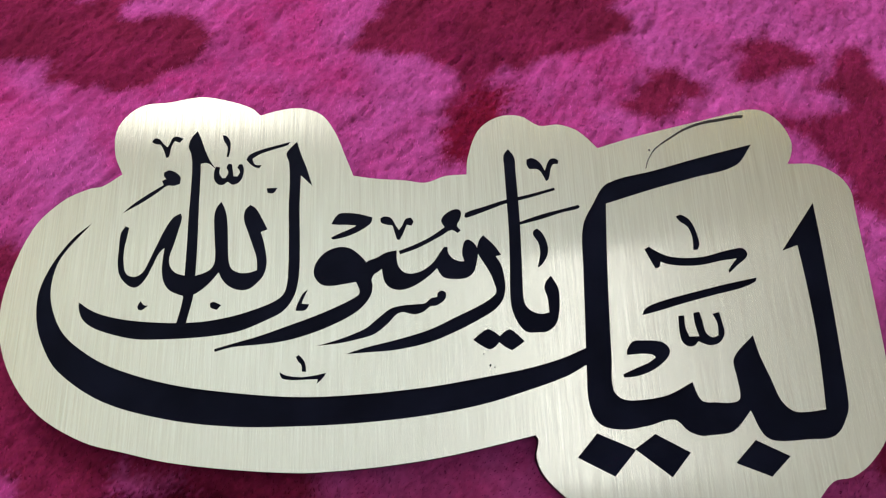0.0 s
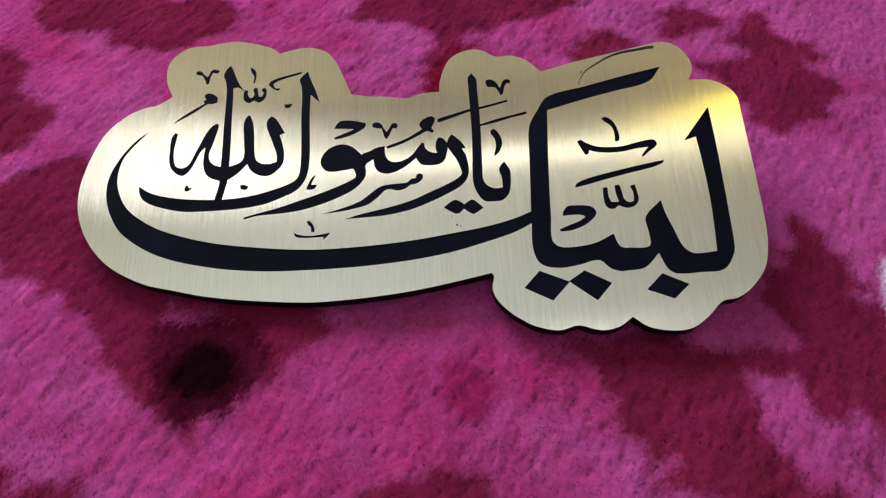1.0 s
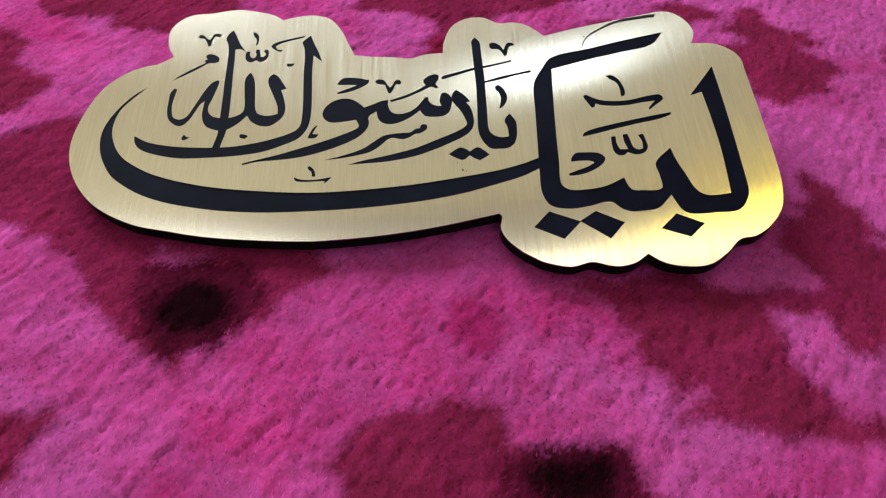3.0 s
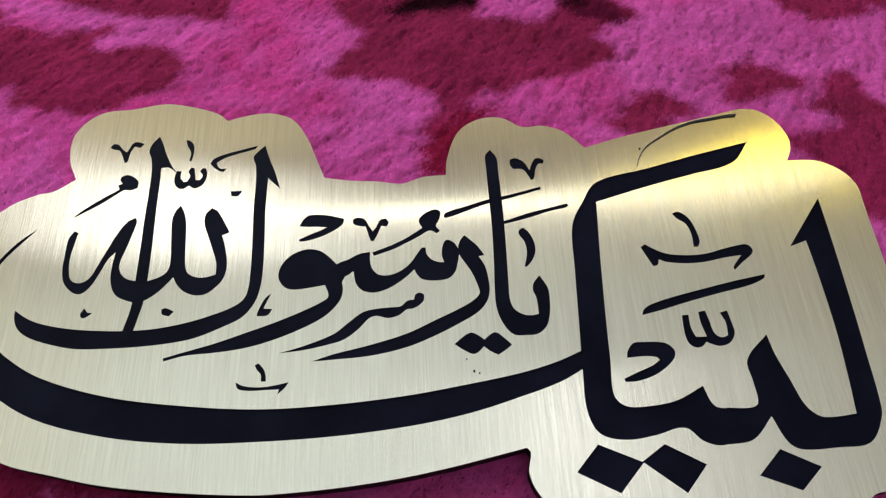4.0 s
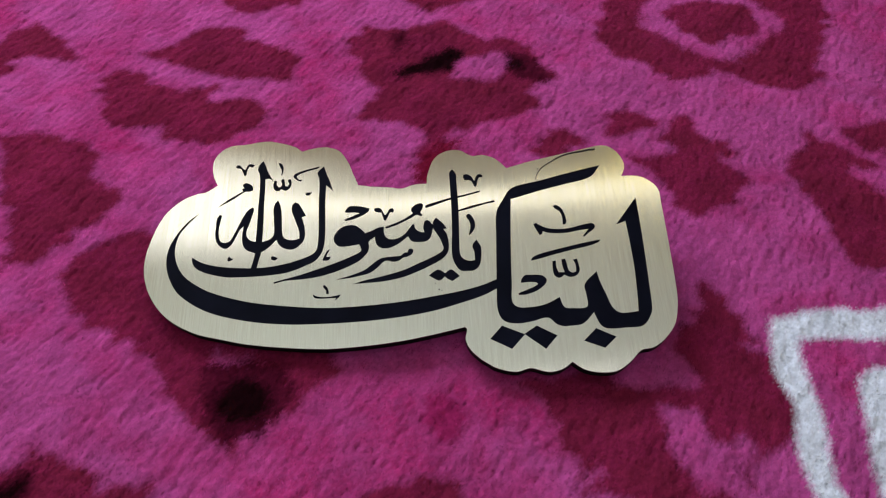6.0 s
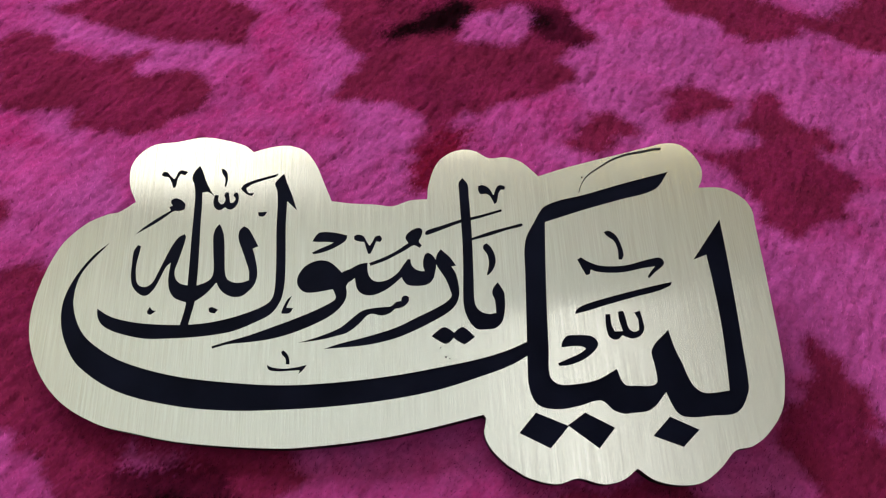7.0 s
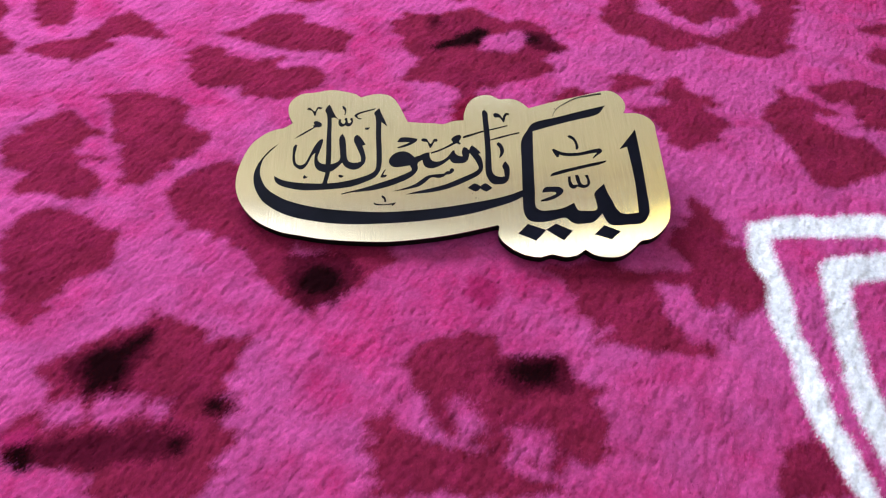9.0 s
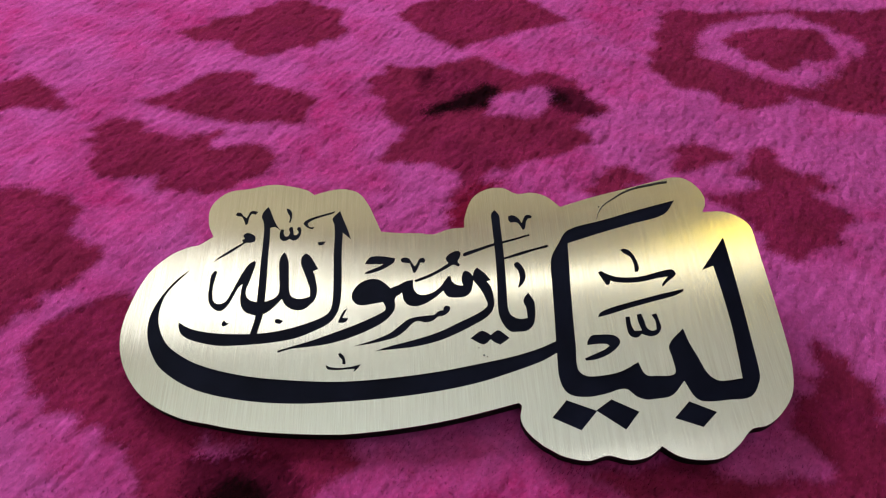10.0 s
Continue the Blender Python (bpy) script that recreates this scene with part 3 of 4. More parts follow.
glyph("tooth_mark", "black three-toothed mark", [(-92.8, 83.8), (-92.3, 85.6), (-91.0, 85.3), (-91.1, 83.2), (-90.1, 81.6), (-89.1, 81.7), (-88.4, 83.5), (-89.0, 85.2), (-88.4, 86.5), (-87.4, 86.2), (-87.0, 83.9), (-86.7, 82.1), (-85.5, 82.0), (-84.8, 83.5), (-85.7, 85.0), (-85.1, 86.1), (-84.1, 86.0), (-83.6, 84.2), (-84.0, 81.4), (-85.3, 79.7), (-86.9, 79.3), (-88.4, 80.3), (-90.0, 79.3), (-91.4, 79.6), (-92.6, 81.3)])
glyph("hook_mark", "black hook-shaped mark", [(-83.0, 87.6), (-82.0, 89.2), (-79.0, 90.6), (-73.9, 92.0), (-69.4, 93.1), (-70.2, 92.0), (-74.9, 90.6), (-78.9, 89.2), (-81.1, 87.7), (-80.2, 85.8), (-78.1, 85.5), (-78.9, 84.4), (-80.3, 84.9), (-81.8, 86.1)])
glyph("small_dot", "tiny black dot", [(-76.3, 77.6), (-73.0, 77.6), (-74.2, 75.9), (-76.0, 76.0)])
glyph("small_dot", "tiny black dot", [(-112.7, 41.7), (-111.9, 43.3), (-110.8, 42.0), (-109.6, 41.8), (-111.4, 40.5), (-112.4, 40.7)])
glyph("small_dot", "tiny black dot", [(-91.6, 41.8), (-90.5, 42.1), (-88.3, 41.0), (-89.5, 39.7), (-91.3, 40.4)])
glyph("double_diamond_dot", "pair of joined black diamond dots", [(-15.7, 27.7), (-13.2, 29.7), (-11.4, 30.6), (-9.8, 30.0), (-8.0, 28.5), (-6.4, 29.8), (-4.9, 30.3), (-3.2, 29.0), (-1.1, 26.7), (-2.7, 25.5), (-4.8, 24.2), (-6.7, 25.3), (-8.3, 26.7), (-9.7, 25.3), (-11.2, 24.8), (-13.6, 26.1)])
glyph("upper_mark", "small black upright tick", [(-66.2, 24.9), (-65.3, 25.4), (-63.9, 23.8), (-63.3, 22.0), (-63.2, 20.5), (-64.4, 20.6), (-64.6, 22.5), (-65.6, 23.7)])
glyph("boat_mark", "black boat-shaped mark", [(-70.7, 20.7), (-68.8, 19.7), (-65.0, 19.1), (-61.4, 19.3), (-57.5, 20.0), (-58.4, 18.6), (-60.2, 17.0), (-59.8, 18.3), (-63.2, 18.3), (-66.9, 18.3), (-69.7, 18.8), (-70.4, 19.6)])
cutters = bmesh.new()
for k, (name, label, outline) in enumerate(strokes):
    bm = slab(outline, PLATE - 0.0002 - k * 2e-6, SKIN + 0.0005 + k * 2e-6)
    me = bpy.data.meshes.new("cutter")
    bm.to_mesh(me)
    bm.free()
    cutters.from_mesh(me)
    bpy.data.meshes.remove(me)
cutter_mesh = bpy.data.meshes.new("cutter")
cutters.to_mesh(cutter_mesh)
cutters.free()
cutter = new("cutter", cutter_mesh)
blank = part("blank", stripped(slab(edge, PLATE, SKIN)), GOLD)
cut = blank.modifiers.new("engrave", "BOOLEAN")
cut.operation, cut.solver, cut.use_self, cut.object = "DIFFERENCE", "EXACT", True, cutter
bpy.context.view_layer.update()
face_mesh = bpy.data.meshes.new_from_object(blank.evaluated_get(bpy.context.evaluated_depsgraph_get()))
bpy.data.objects.remove(blank)
bpy.data.objects.remove(cutter)
face_mesh.name = "gold_face"
uv = face_mesh.uv_layers.new(name="brush")
loops = np.empty(len(face_mesh.loops), np.int32)
face_mesh.loops.foreach_get("vertex_index", loops)
co = np.empty(len(face_mesh.vertices) * 3)
face_mesh.vertices.foreach_get("co", co)
co = co.reshape(-1, 3)
lifted = co.copy()
lifted[:, 2] += bow(co[:, 1])
face_mesh.vertices.foreach_set("co", lifted.ravel())
co = co[loops]
uv.data.foreach_set("uv", np.c_[co[:, 0] * 4 + 0.5 + co[:, 2], co[:, 1] * 4 + 0.5].ravel())
face = new("gold_face", face_mesh)
face.parent = plaque
tagged(face, "brushed pale gold face sheet")
for k, (name, label, outline) in enumerate(strokes):
    part(name, bowed(stripped(slab(outline, PLATE - 0.0001, SKIN - RECESS + k * 4e-6))), BLACK_FILL, plaque, label)


# a thread lying on the plaque
def thread(path, radius):
    bm = bmesh.new()
    rings = []
    for i, (x, y) in enumerate(path):
        a, b = path[max(i - 1, 0)], path[min(i + 1, len(path) - 1)]
        way = Vector((b[0] - a[0], b[1] - a[1], 0)).normalized()
        side = Vector((-way.y, way.x, 0))
        r = radius * (0.35 + 0.65 * min(1.0, i / (len(path) * 0.7)))
        rings.append([bm.verts.new(Vector((x, y, SKIN + bow(y) + r)) + side * (r * math.cos(q)) + Vector((0, 0, r * math.sin(q)))) for q in [k * math.pi / 3 for k in range(6)]])
    for a, b in zip(rings, rings[1:]):
        for k in range(6):
            bm.faces.new((a[k], a[(k + 1) % 6], b[(k + 1) % 6], b[k]))
    bm.faces.new(rings[0][::-1])
    bm.faces.new(rings[-1])
    return bm


hair = part("thread", thread(metres(rounded(HAIR, 5, 90, False)), 0.00035), THREAD)
hair.matrix_world = LEAN
tagged(hair, "thin curved dark thread lying on the gold plaque", "thread")

# specks of dust on the gold
for sx, sy, r in ((-12.9, 23.5, 0.25), (-11.2, 20.2, 0.4), (-10.0, 19.6, 0.25), (42.1, 85.2, 0.4)):
    bm = bmesh.new()
    bmesh.ops.create_icosphere(bm, subdivisions=1, radius=r / 1000)
    for vert in bm.verts:
        vert.co.z *= 0.4
        vert.co.x *= 0.8 + 0.4 * noise.noise(vert.co * 3000)
    sx, sy = metres([(sx, sy)])[0]
    speck = part("dust_speck", moved(bm, sx, sy, SKIN + bow(sy) + r * 0.0003), THREAD)
    speck.matrix_world = LEAN
    tagged(speck, "tiny dark speck of dust on the gold plaque", "dust", group="specks on the plaque")

# ---- carpet ----
PINK, MAROON, DEEP, BLACK, CRIMSON, WHITE, ROSE, GARNET = (0.285, 0.042, 0.172), (0.110, 0.0080, 0.029), (0.045, 0.003, 0.012), (0.006, 0.001, 0.002), (0.20, 0.011, 0.070), (0.47, 0.49, 0.59), (0.245, 0.012, 0.080), (0.10, 0.004, 0.013)
blots = []


def blot(dye, knots):
    """A dyed patch of the pattern, from the knots of its outline in millimetres."""
    blots.append((dye, np.array(rounded(knots, 3, 75.0)) / 1000))


blot(MAROON, [(-189, 283), (-174, 296), (-144, 307), (-118, 323), (-80, 308), (-81, 275), (-105, 260), (-137, 257), (-153, 274)])
blot(MAROON, [(-200, 214), (-174, 217), (-160, 235), (-130, 241), (-119, 226), (-93, 214), (-90, 194), (-98, 181), (-120, 185), (-137, 190), (-156, 201), (-178, 209)])
blot(MAROON, [(-208, 178), (-204, 199), (-184, 198), (-178, 184), (-154, 180), (-138, 182), (-133, 169), (-114, 171), (-103, 161), (-108, 148), (-123, 139), (-133, 132), (-160, 137), (-165, 150), (-181, 148), (-196, 151), (-195, 164)])
blot(MAROON, [(-59, 227), (-49, 241), (-33, 233), (-11, 240), (3, 245), (17, 233), (23, 221), (41, 225), (53, 218), (62, 211), (65, 194), (65, 182), (53, 171), (61, 161), (42, 153), (34, 147), (12, 139), (-1, 141), (-4, 121), (-12, 106), (-19, 107), (-17, 122), (-11, 133), (-21, 138), (-38, 145), (-52, 148), (-50, 160), (-41, 169), (-44, 179), (-55, 186), (-48, 200), (-58, 212)])
blot(MAROON, [(116, 287), (103, 234), (101, 214), (112, 198), (128, 189), (143, 178), (160, 187), (175, 182), (191, 172), (210, 169), (224, 171), (273, 272)])
blot(PINK, [(140, 261), (133, 235), (141, 226), (150, 214), (162, 205), (178, 196), (191, 203), (207, 217), (228, 233), (223, 245), (208, 264), (192, 277), (169, 272)])
blot(MAROON, [(157, 255), (175, 262), (197, 258), (209, 237), (204, 225), (191, 218), (175, 210), (161, 221), (156, 238)])
blot(MAROON, [(92, 143), (101, 156), (116, 147), (116, 141), (99, 128), (89, 131)])
blot(MAROON, [(45, 121), (58, 137), (70, 137), (76, 131), (72, 124), (54, 112)])
blot(MAROON, [(120, 138), (135, 149), (142, 142), (139, 132), (152, 124), (162, 115), (155, 107), (147, 111), (155, 100), (165, 96), (158, 89), (149, 88), (152, 80), (133, 68), (115, 78), (113, 92), (105, 106), (98, 113), (118, 114), (124, 120), (122, 126)])
blot(MAROON, [(-41, 298), (-22, 315), (44, 308), (62, 281), (43, 270), (23, 268), (5, 257), (-11, 255), (-30, 270)])
blot(MAROON, [(-333, 203), (-310, 206), (-291, 212), (-279, 228), (-264, 251), (-258, 243), (-230, 218), (-220, 210), (-232, 207), (-249, 211), (-261, 208), (-272, 190), (-281, 180), (-302, 183), (-327, 195)])
blot(MAROON, [(-339, 267), (-307, 266), (-301, 245), (-305, 228), (-320, 224), (-332, 245)])
blot(MAROON, [(-384, 268), (-364, 263), (-351, 247), (-360, 231), (-368, 230)])
blot(MAROON, [(-365, 222), (-343, 218), (-333, 192), (-350, 185)])
blot(MAROON, [(-192, 41), (-179, 60), (-150, 67), (-90, 44), (-56, -2), (-59, -18), (-74, -30), (-88, -36), (-101, -54), (-120, -35), (-135, -16), (-150, 1), (-174, 15)])
blot(MAROON, [(-298, 82), (-301, 103), (-295, 114), (-278, 120), (-273, 125), (-261, 111), (-237, 98), (-249, 93), (-257, 83), (-233, 77), (-247, 69), (-231, 54), (-232, 42), (-240, 40), (-268, 43), (-284, 50), (-285, 66)])
blot(MAROON, [(-262, 140), (-229, 142), (-212, 136), (-206, 139), (-191, 123), (-193, 111), (-178, 102), (-175, 91), (-182, 73), (-194, 67), (-205, 58), (-211, 51), (-224, 51), (-227, 64), (-231, 90), (-239, 107), (-238, 119), (-245, 131)])
blot(MAROON, [(-277, 6), (-264, 32), (-237, 26), (-212, 4), (-210, -12), (-225, -24), (-237, -49), (-249, -56), (-256, -52)])
blot(MAROON, [(-235, -74), (-220, -70), (-208, -64), (-199, -58), (-183, -54), (-175, -46), (-162, -49), (-152, -56), (-148, -63), (-131, -64), (-130, -76), (-138, -82), (-136, -95), (-126, -96), (-128, -104), (-134, -106), (-130, -118), (-123, -121), (-131, -123), (-131, -137), (-140, -146), (-190, -144), (-194, -134), (-212, -129), (-229, -128), (-235, -111), (-228, -105), (-222, -96), (-225, -88)])
blot(MAROON, [(-58, -86), (-50, -78), (-39, -68), (-28, -63), (-19, -60), (-13, -68), (-2, -68), (0, -77), (16, -79), (29, -82), (38, -96), (49, -96), (40, -105), (45, -120), (40, -131), (34, -138), (25, -132), (21, -124), (6, -118), (-3, -114), (-12, -112), (-16, -106), (-24, -101), (-34, -99), (-48, -100)])
blot(MAROON, [(43, -131), (53, -130), (57, -133), (49, -134)])
blot(MAROON, [(-69, -148), (-67, -137), (-65, -123), (-67, -106), (-61, -109), (-50, -118), (-40, -122), (-23, -128), (-10, -128), (-5, -134), (5, -142), (17, -147), (24, -152)])
blot(MAROON, [(20, -22), (35, -20), (61, -17), (69, -27), (96, -28), (99, -20), (94, -8), (124, 29), (127, 18), (132, -9), (139, -38), (137, -53), (123, -60), (116, -76), (114, -69), (116, -51), (104, -51), (92, -40), (81, -39), (81, -50), (87, -61), (88, -72), (102, -72), (103, -85), (96, -85), (82, -81), (69, -80), (56, -77), (51, -71), (47, -63), (31, -59), (38, -45), (31, -34)])
blot(MAROON, [(184, 101), (200, 116), (202, 134), (217, 121), (241, 102), (218, 100), (233, 82), (249, 68), (254, 46), (222, 38), (209, 31), (198, 39), (199, 59), (194, 76)])
blot(MAROON, [(222, 133), (256, 138), (269, 132), (288, 122), (269, 81), (245, 85), (247, 107), (230, 123)])
blot(MAROON, [(291, 205), (319, 209), (322, 197), (317, 186), (296, 197)])
blot(MAROON, [(276, 168), (297, 178), (309, 168), (302, 151), (287, 154)])
blot(MAROON, [(102, -156), (109, -146), (118, -138), (123, -133), (129, -129), (134, -131), (136, -142), (139, -151), (140, -157)])
blot(PINK, [(-219, -105), (-217, -96), (-204, -96), (-199, -106), (-208, -110)])
blot(PINK, [(-196, -97), (-186, -94), (-178, -93), (-174, -104), (-183, -108), (-193, -105)])
blot(PINK, [(-174, -98), (-163, -98), (-159, -106), (-168, -109)])
blot(PINK, [(-113, 0), (-100, -4), (-90, -8), (-96, -12), (-108, -9)])
blot(MAROON, [(-55, -104), (-41, -96), (-10, -109), (25, -126), (18, -141), (-11, -129), (-42, -116)])
blot(PINK, [(-53, -100), (-46, -100), (-40, -113), (-44, -121), (-50, -114)])
blot(PINK, [(-32, -104), (-23, -103), (-15, -116), (-19, -125), (-27, -120)])
blot(PINK, [(-7, -116), (8, -118), (17, -128), (11, -137), (0, -130)])
blot(DEEP, [(-219, -75), (-204, -66), (-182, -55), (-174, -62), (-180, -78), (-181, -94), (-203, -95)])
blot(DEEP, [(-232, -117), (-216, -116), (-187, -113), (-150, -112), (-144, -123), (-178, -130), (-212, -130), (-229, -128)])
blot(DEEP, [(-10, -83), (8, -78), (30, -80), (30, -99), (5, -101), (-7, -94)])
blot(DEEP, [(-116, -8), (-87, -8), (-76, -22), (-85, -41), (-101, -47), (-113, -36)])
blot(DEEP, [(-147, -95), (-134, -92), (-129, -105), (-143, -107)])
blot(CRIMSON, [(-234, -115), (-226, -107), (-219, -111), (-220, -118)])
blot(GARNET, [(-21, 96), (-18, 112), (-13, 124), (-3, 131), (7, 131), (5, 117), (3, 96)])
blot(CRIMSON, [(-18, -26), (-5, -28), (0, -37), (-7, -51), (-18, -47)])
blot(BLACK, [(-107, -30), (-105, -22), (-95, -17), (-86, -21), (-85, -31), (-93, -39), (-103, -37)])
blot(BLACK, [(-202, -93), (-203, -84), (-208, -74), (-202, -67), (-192, -64), (-185, -58), (-178, -58), (-181, -68), (-187, -77), (-185, -91), (-193, -89)])
blot(BLACK, [(-144, -97), (-133, -96), (-136, -106), (-142, -105)])
blot(BLACK, [(-156, -122), (-155, -116), (-150, -115), (-149, -121), (-153, -123)])
blot(BLACK, [(-230, -127), (-229, -121), (-220, -119), (-215, -125), (-219, -129)])
blot(BLACK, [(-4, -88), (2, -83), (13, -85), (22, -83), (23, -92), (20, -98), (12, -95), (2, -91)])
blot(PINK, [(12, 199), (23, 205), (39, 206), (38, 190), (27, 182), (15, 183), (5, 183), (7, 190)])
blot(DEEP, [(-33, 225), (-25, 235), (-20, 220), (-28, 209)])
blot(BLACK, [(-29, 186), (-25, 198), (-15, 201), (-4, 211), (13, 214), (13, 204), (1, 191), (-13, 190), (-26, 184)])
blot(DEEP, [(39, 208), (50, 205), (59, 195), (67, 180), (56, 177), (47, 184), (39, 191)])
blot(BLACK, [(41, 204), (48, 200), (51, 192), (45, 190), (41, 194)])
blot(WHITE, [(145, 4), (148, 6), (153, 7), (165, 10), (177, 11), (187, 8), (205, 10), (221, 9), (230, 6), (241, 4), (264, 2), (257, -14), (234, -12), (223, -10), (214, -7), (198, -8), (182, -7), (172, -6), (162, -6), (153, -8), (152, -19), (151, -34), (151, -49), (147, -67), (148, -80), (148, -94), (148, -106), (147, -121), (149, -135), (150, -149), (151, -161), (154, -172), (155, -181), (143, -180), (142, -169), (142, -161), (140, -148), (138, -134), (135, -123), (134, -114), (135, -102), (137, -87), (136, -70), (136, -56), (141, -38), (138, -26), (140, -13)])
blot(WHITE, [(175, -26), (180, -23), (193, -21), (209, -20), (230, -21), (253, -22), (245, -40), (223, -37), (211, -38), (201, -39), (192, -40), (185, -41), (180, -58), (176, -76), (173, -92), (172, -108), (172, -122), (171, -137), (173, -150), (176, -166), (180, -179), (170, -178), (166, -170), (162, -162), (160, -150), (159, -139), (157, -124), (157, -113), (159, -98), (162, -85), (164, -72), (167, -58), (170, -43)])

def lattice(x, y, scale, seed):
    """Smooth noise from -1 to 1 over the plan."""
    rng = np.random.RandomState(seed)
    table = rng.uniform(-1, 1, (256, 256))
    u, v = x / scale + 1000.5, y / scale + 1000.5
    i, j = np.floor(u).astype(int), np.floor(v).astype(int)
    f, g = u - i, v - j
    f, g = f * f * (3 - 2 * f), g * g * (3 - 2 * g)
    a, b = table[i % 256, j % 256], table[(i + 1) % 256, j % 256]
    c, d = table[i % 256, (j + 1) % 256], table[(i + 1) % 256, (j + 1) % 256]
    return (a * (1 - f) + b * f) * (1 - g) + (c * (1 - f) + d * f) * g


def inside(outline, x, y):
    hit = np.zeros(len(x), bool)
    near = (x > outline[:, 0].min()) & (x < outline[:, 0].max()) & (y > outline[:, 1].min()) & (y < outline[:, 1].max())
    px, py = x[near], y[near]
    odd = np.zeros(len(px), bool)
    for (ax, ay), (bx, by) in zip(outline, np.roll(outline, -1, 0)):
        if ay != by:
            odd ^= ((ay > py) != (by > py)) & (px < (bx - ax) * (py - ay) / (by - ay) + ax)
    hit[near] = odd
    return hit


def dyed(x, y, stray=0.0, seed=9):
    """The carpet's colour over the plan: the woven pattern with ragged edges, where tufts stray by that much."""
    rng = np.random.RandomState(seed)
    x, y = x + rng.normal(0, 1, len(x)) * stray, y + rng.normal(0, 1, len(x)) * stray
    fx = x + rng.normal(0, 1, len(x)) * stray * 1.7 + 0.0028 * lattice(x, y, 0.007, 18) + 0.0018 * lattice(x, y, 0.0026, 19)
    fy = y + rng.normal(0, 1, len(x)) * stray * 1.7 + 0.0028 * lattice(x, y, 0.007, 24) + 0.0018 * lattice(x, y, 0.0026, 25)
    wx = x + 0.0045 * lattice(x, y, 0.016, 1) + 0.0045 * lattice(x, y * 3, 0.012, 17) + 0.0022 * lattice(x, y, 0.005, 2) + 0.0016 * lattice(x, y, 0.0022, 14)
    wy = y + 0.0035 * lattice(x, y, 0.016, 3) + 0.0020 * lattice(x, y, 0.005, 4) + 0.0016 * lattice(x, y, 0.0022, 15)
    sx = x + 0.0009 * lattice(x, y, 0.005, 5)
    sy = y + 0.0012 * lattice(x * 2, y * 0.6, 0.005, 6) + 0.0013 * lattice(x * 1.5, y * 0.4, 0.0024, 16)
    colour = np.tile(np.array(PINK), (len(x), 1))
    far = (x < -0.39) | (x > 0.345) | (y < -0.19) | (y > 0.345)
    colour[far & (lattice(x, y, 0.07, 7) + 0.5 * lattice(x, y, 0.03, 8) > 0.1)] = MAROON
    for dye, outline in blots:
        hit = inside(outline, sx, sy) if dye == WHITE else inside(outline, fx, fy) if dye in (PINK, DEEP, BLACK, CRIMSON, GARNET) else inside(outline, wx, wy)
        colour[hit] = dye
    return colour


def set_dye(me, colour):
    at = me.color_attributes.new("dye", "FLOAT_COLOR", "POINT")
    at.data.foreach_set("color", np.c_[colour, np.ones(len(colour))].astype(np.float32).ravel())


def swell(x, y):
    """The gentle unevenness of the pile's surface, and the clumps that its tufts lie in."""
    u, v = -0.86 * x + 0.5 * y, 0.5 * x + 0.86 * y
    return 0.0008 * lattice(x, y, 0.06, 11) + 0.0005 * lattice(x, y, 0.02, 12) + 0.0003 * lattice(u, v * 0.6, 0.0045, 13) + 0.00018 * lattice(u, v * 0.6, 0.0020, 16)


FOOT = np.array([(LEAN @ Vector((x, y, -0.002)))[:2] for x, y in edge])
UNDER = [LEAN @ Vector((x, y, -0.002)) for x, y in ((0, 0), (0.1, 0), (0, 0.1))]
TILT = np.linalg.solve(np.array([(1, p.x, p.y) for p in UNDER]), np.array([p.z for p in UNDER]))


def underside(x, y):
    return TILT[0] + TILT[1] * x + TILT[2] * y + bow(y)


def inset(x, y):
    """How far a place lies inside the plaque's rim, in plan; nought outside it."""
    out = np.zeros(len(x))
    hit = np.nonzero(inside(FOOT, x, y))[0]
    if len(hit):
        p = np.c_[x[hit], y[hit]]
        best = np.full(len(hit), 9.0)
        for a, b in zip(FOOT, np.roll(FOOT, -1, 0)):
            way = b - a
            s = np.clip(((p - a) @ way) / max(way @ way, 1e-12), 0, 1)
            best = np.minimum(best, np.linalg.norm(p - a - s[:, None] * way, axis=1))
        out[hit] = best
    return out


def carpet_sheet():
    fine = np.arange(-0.45, 0.4501, 0.004)
    xs = np.r_[np.linspace(ROOM_W, -0.47, 70), fine, np.linspace(0.47, ROOM_E, 90)]
    ys = np.r_[np.linspace(ROOM_S, -0.47, 80), fine, np.linspace(0.47, ROOM_N, 75)]
    gx, gy = np.meshgrid(xs, ys)
    x, y = gx.ravel(), gy.ravel()
    z = -0.0052 + swell(x, y)
    deep = np.clip((inset(x, y) - 0.010) / 0.014, 0, 1)
    z = np.maximum(z, z + (underside(x, y) - 0.0002 - z) * deep * deep * (3 - 2 * deep))
    n, m = len(xs), len(ys)
    i, j = np.meshgrid(np.arange(n - 1), np.arange(m - 1))
    a = (j * n + i).ravel()
    me = bpy.data.meshes.new("carpet")
    me.from_pydata(np.c_[x, y, z].tolist(), [], np.c_[a, a + 1, a + n + 1, a + n].tolist())
    set_dye(me, dyed(x, y))
    me.materials.append(PLUSH)
    return tagged(new("carpet", me), "plush pink carpet with maroon blots and white star outlines", "carpet", kind="structure")


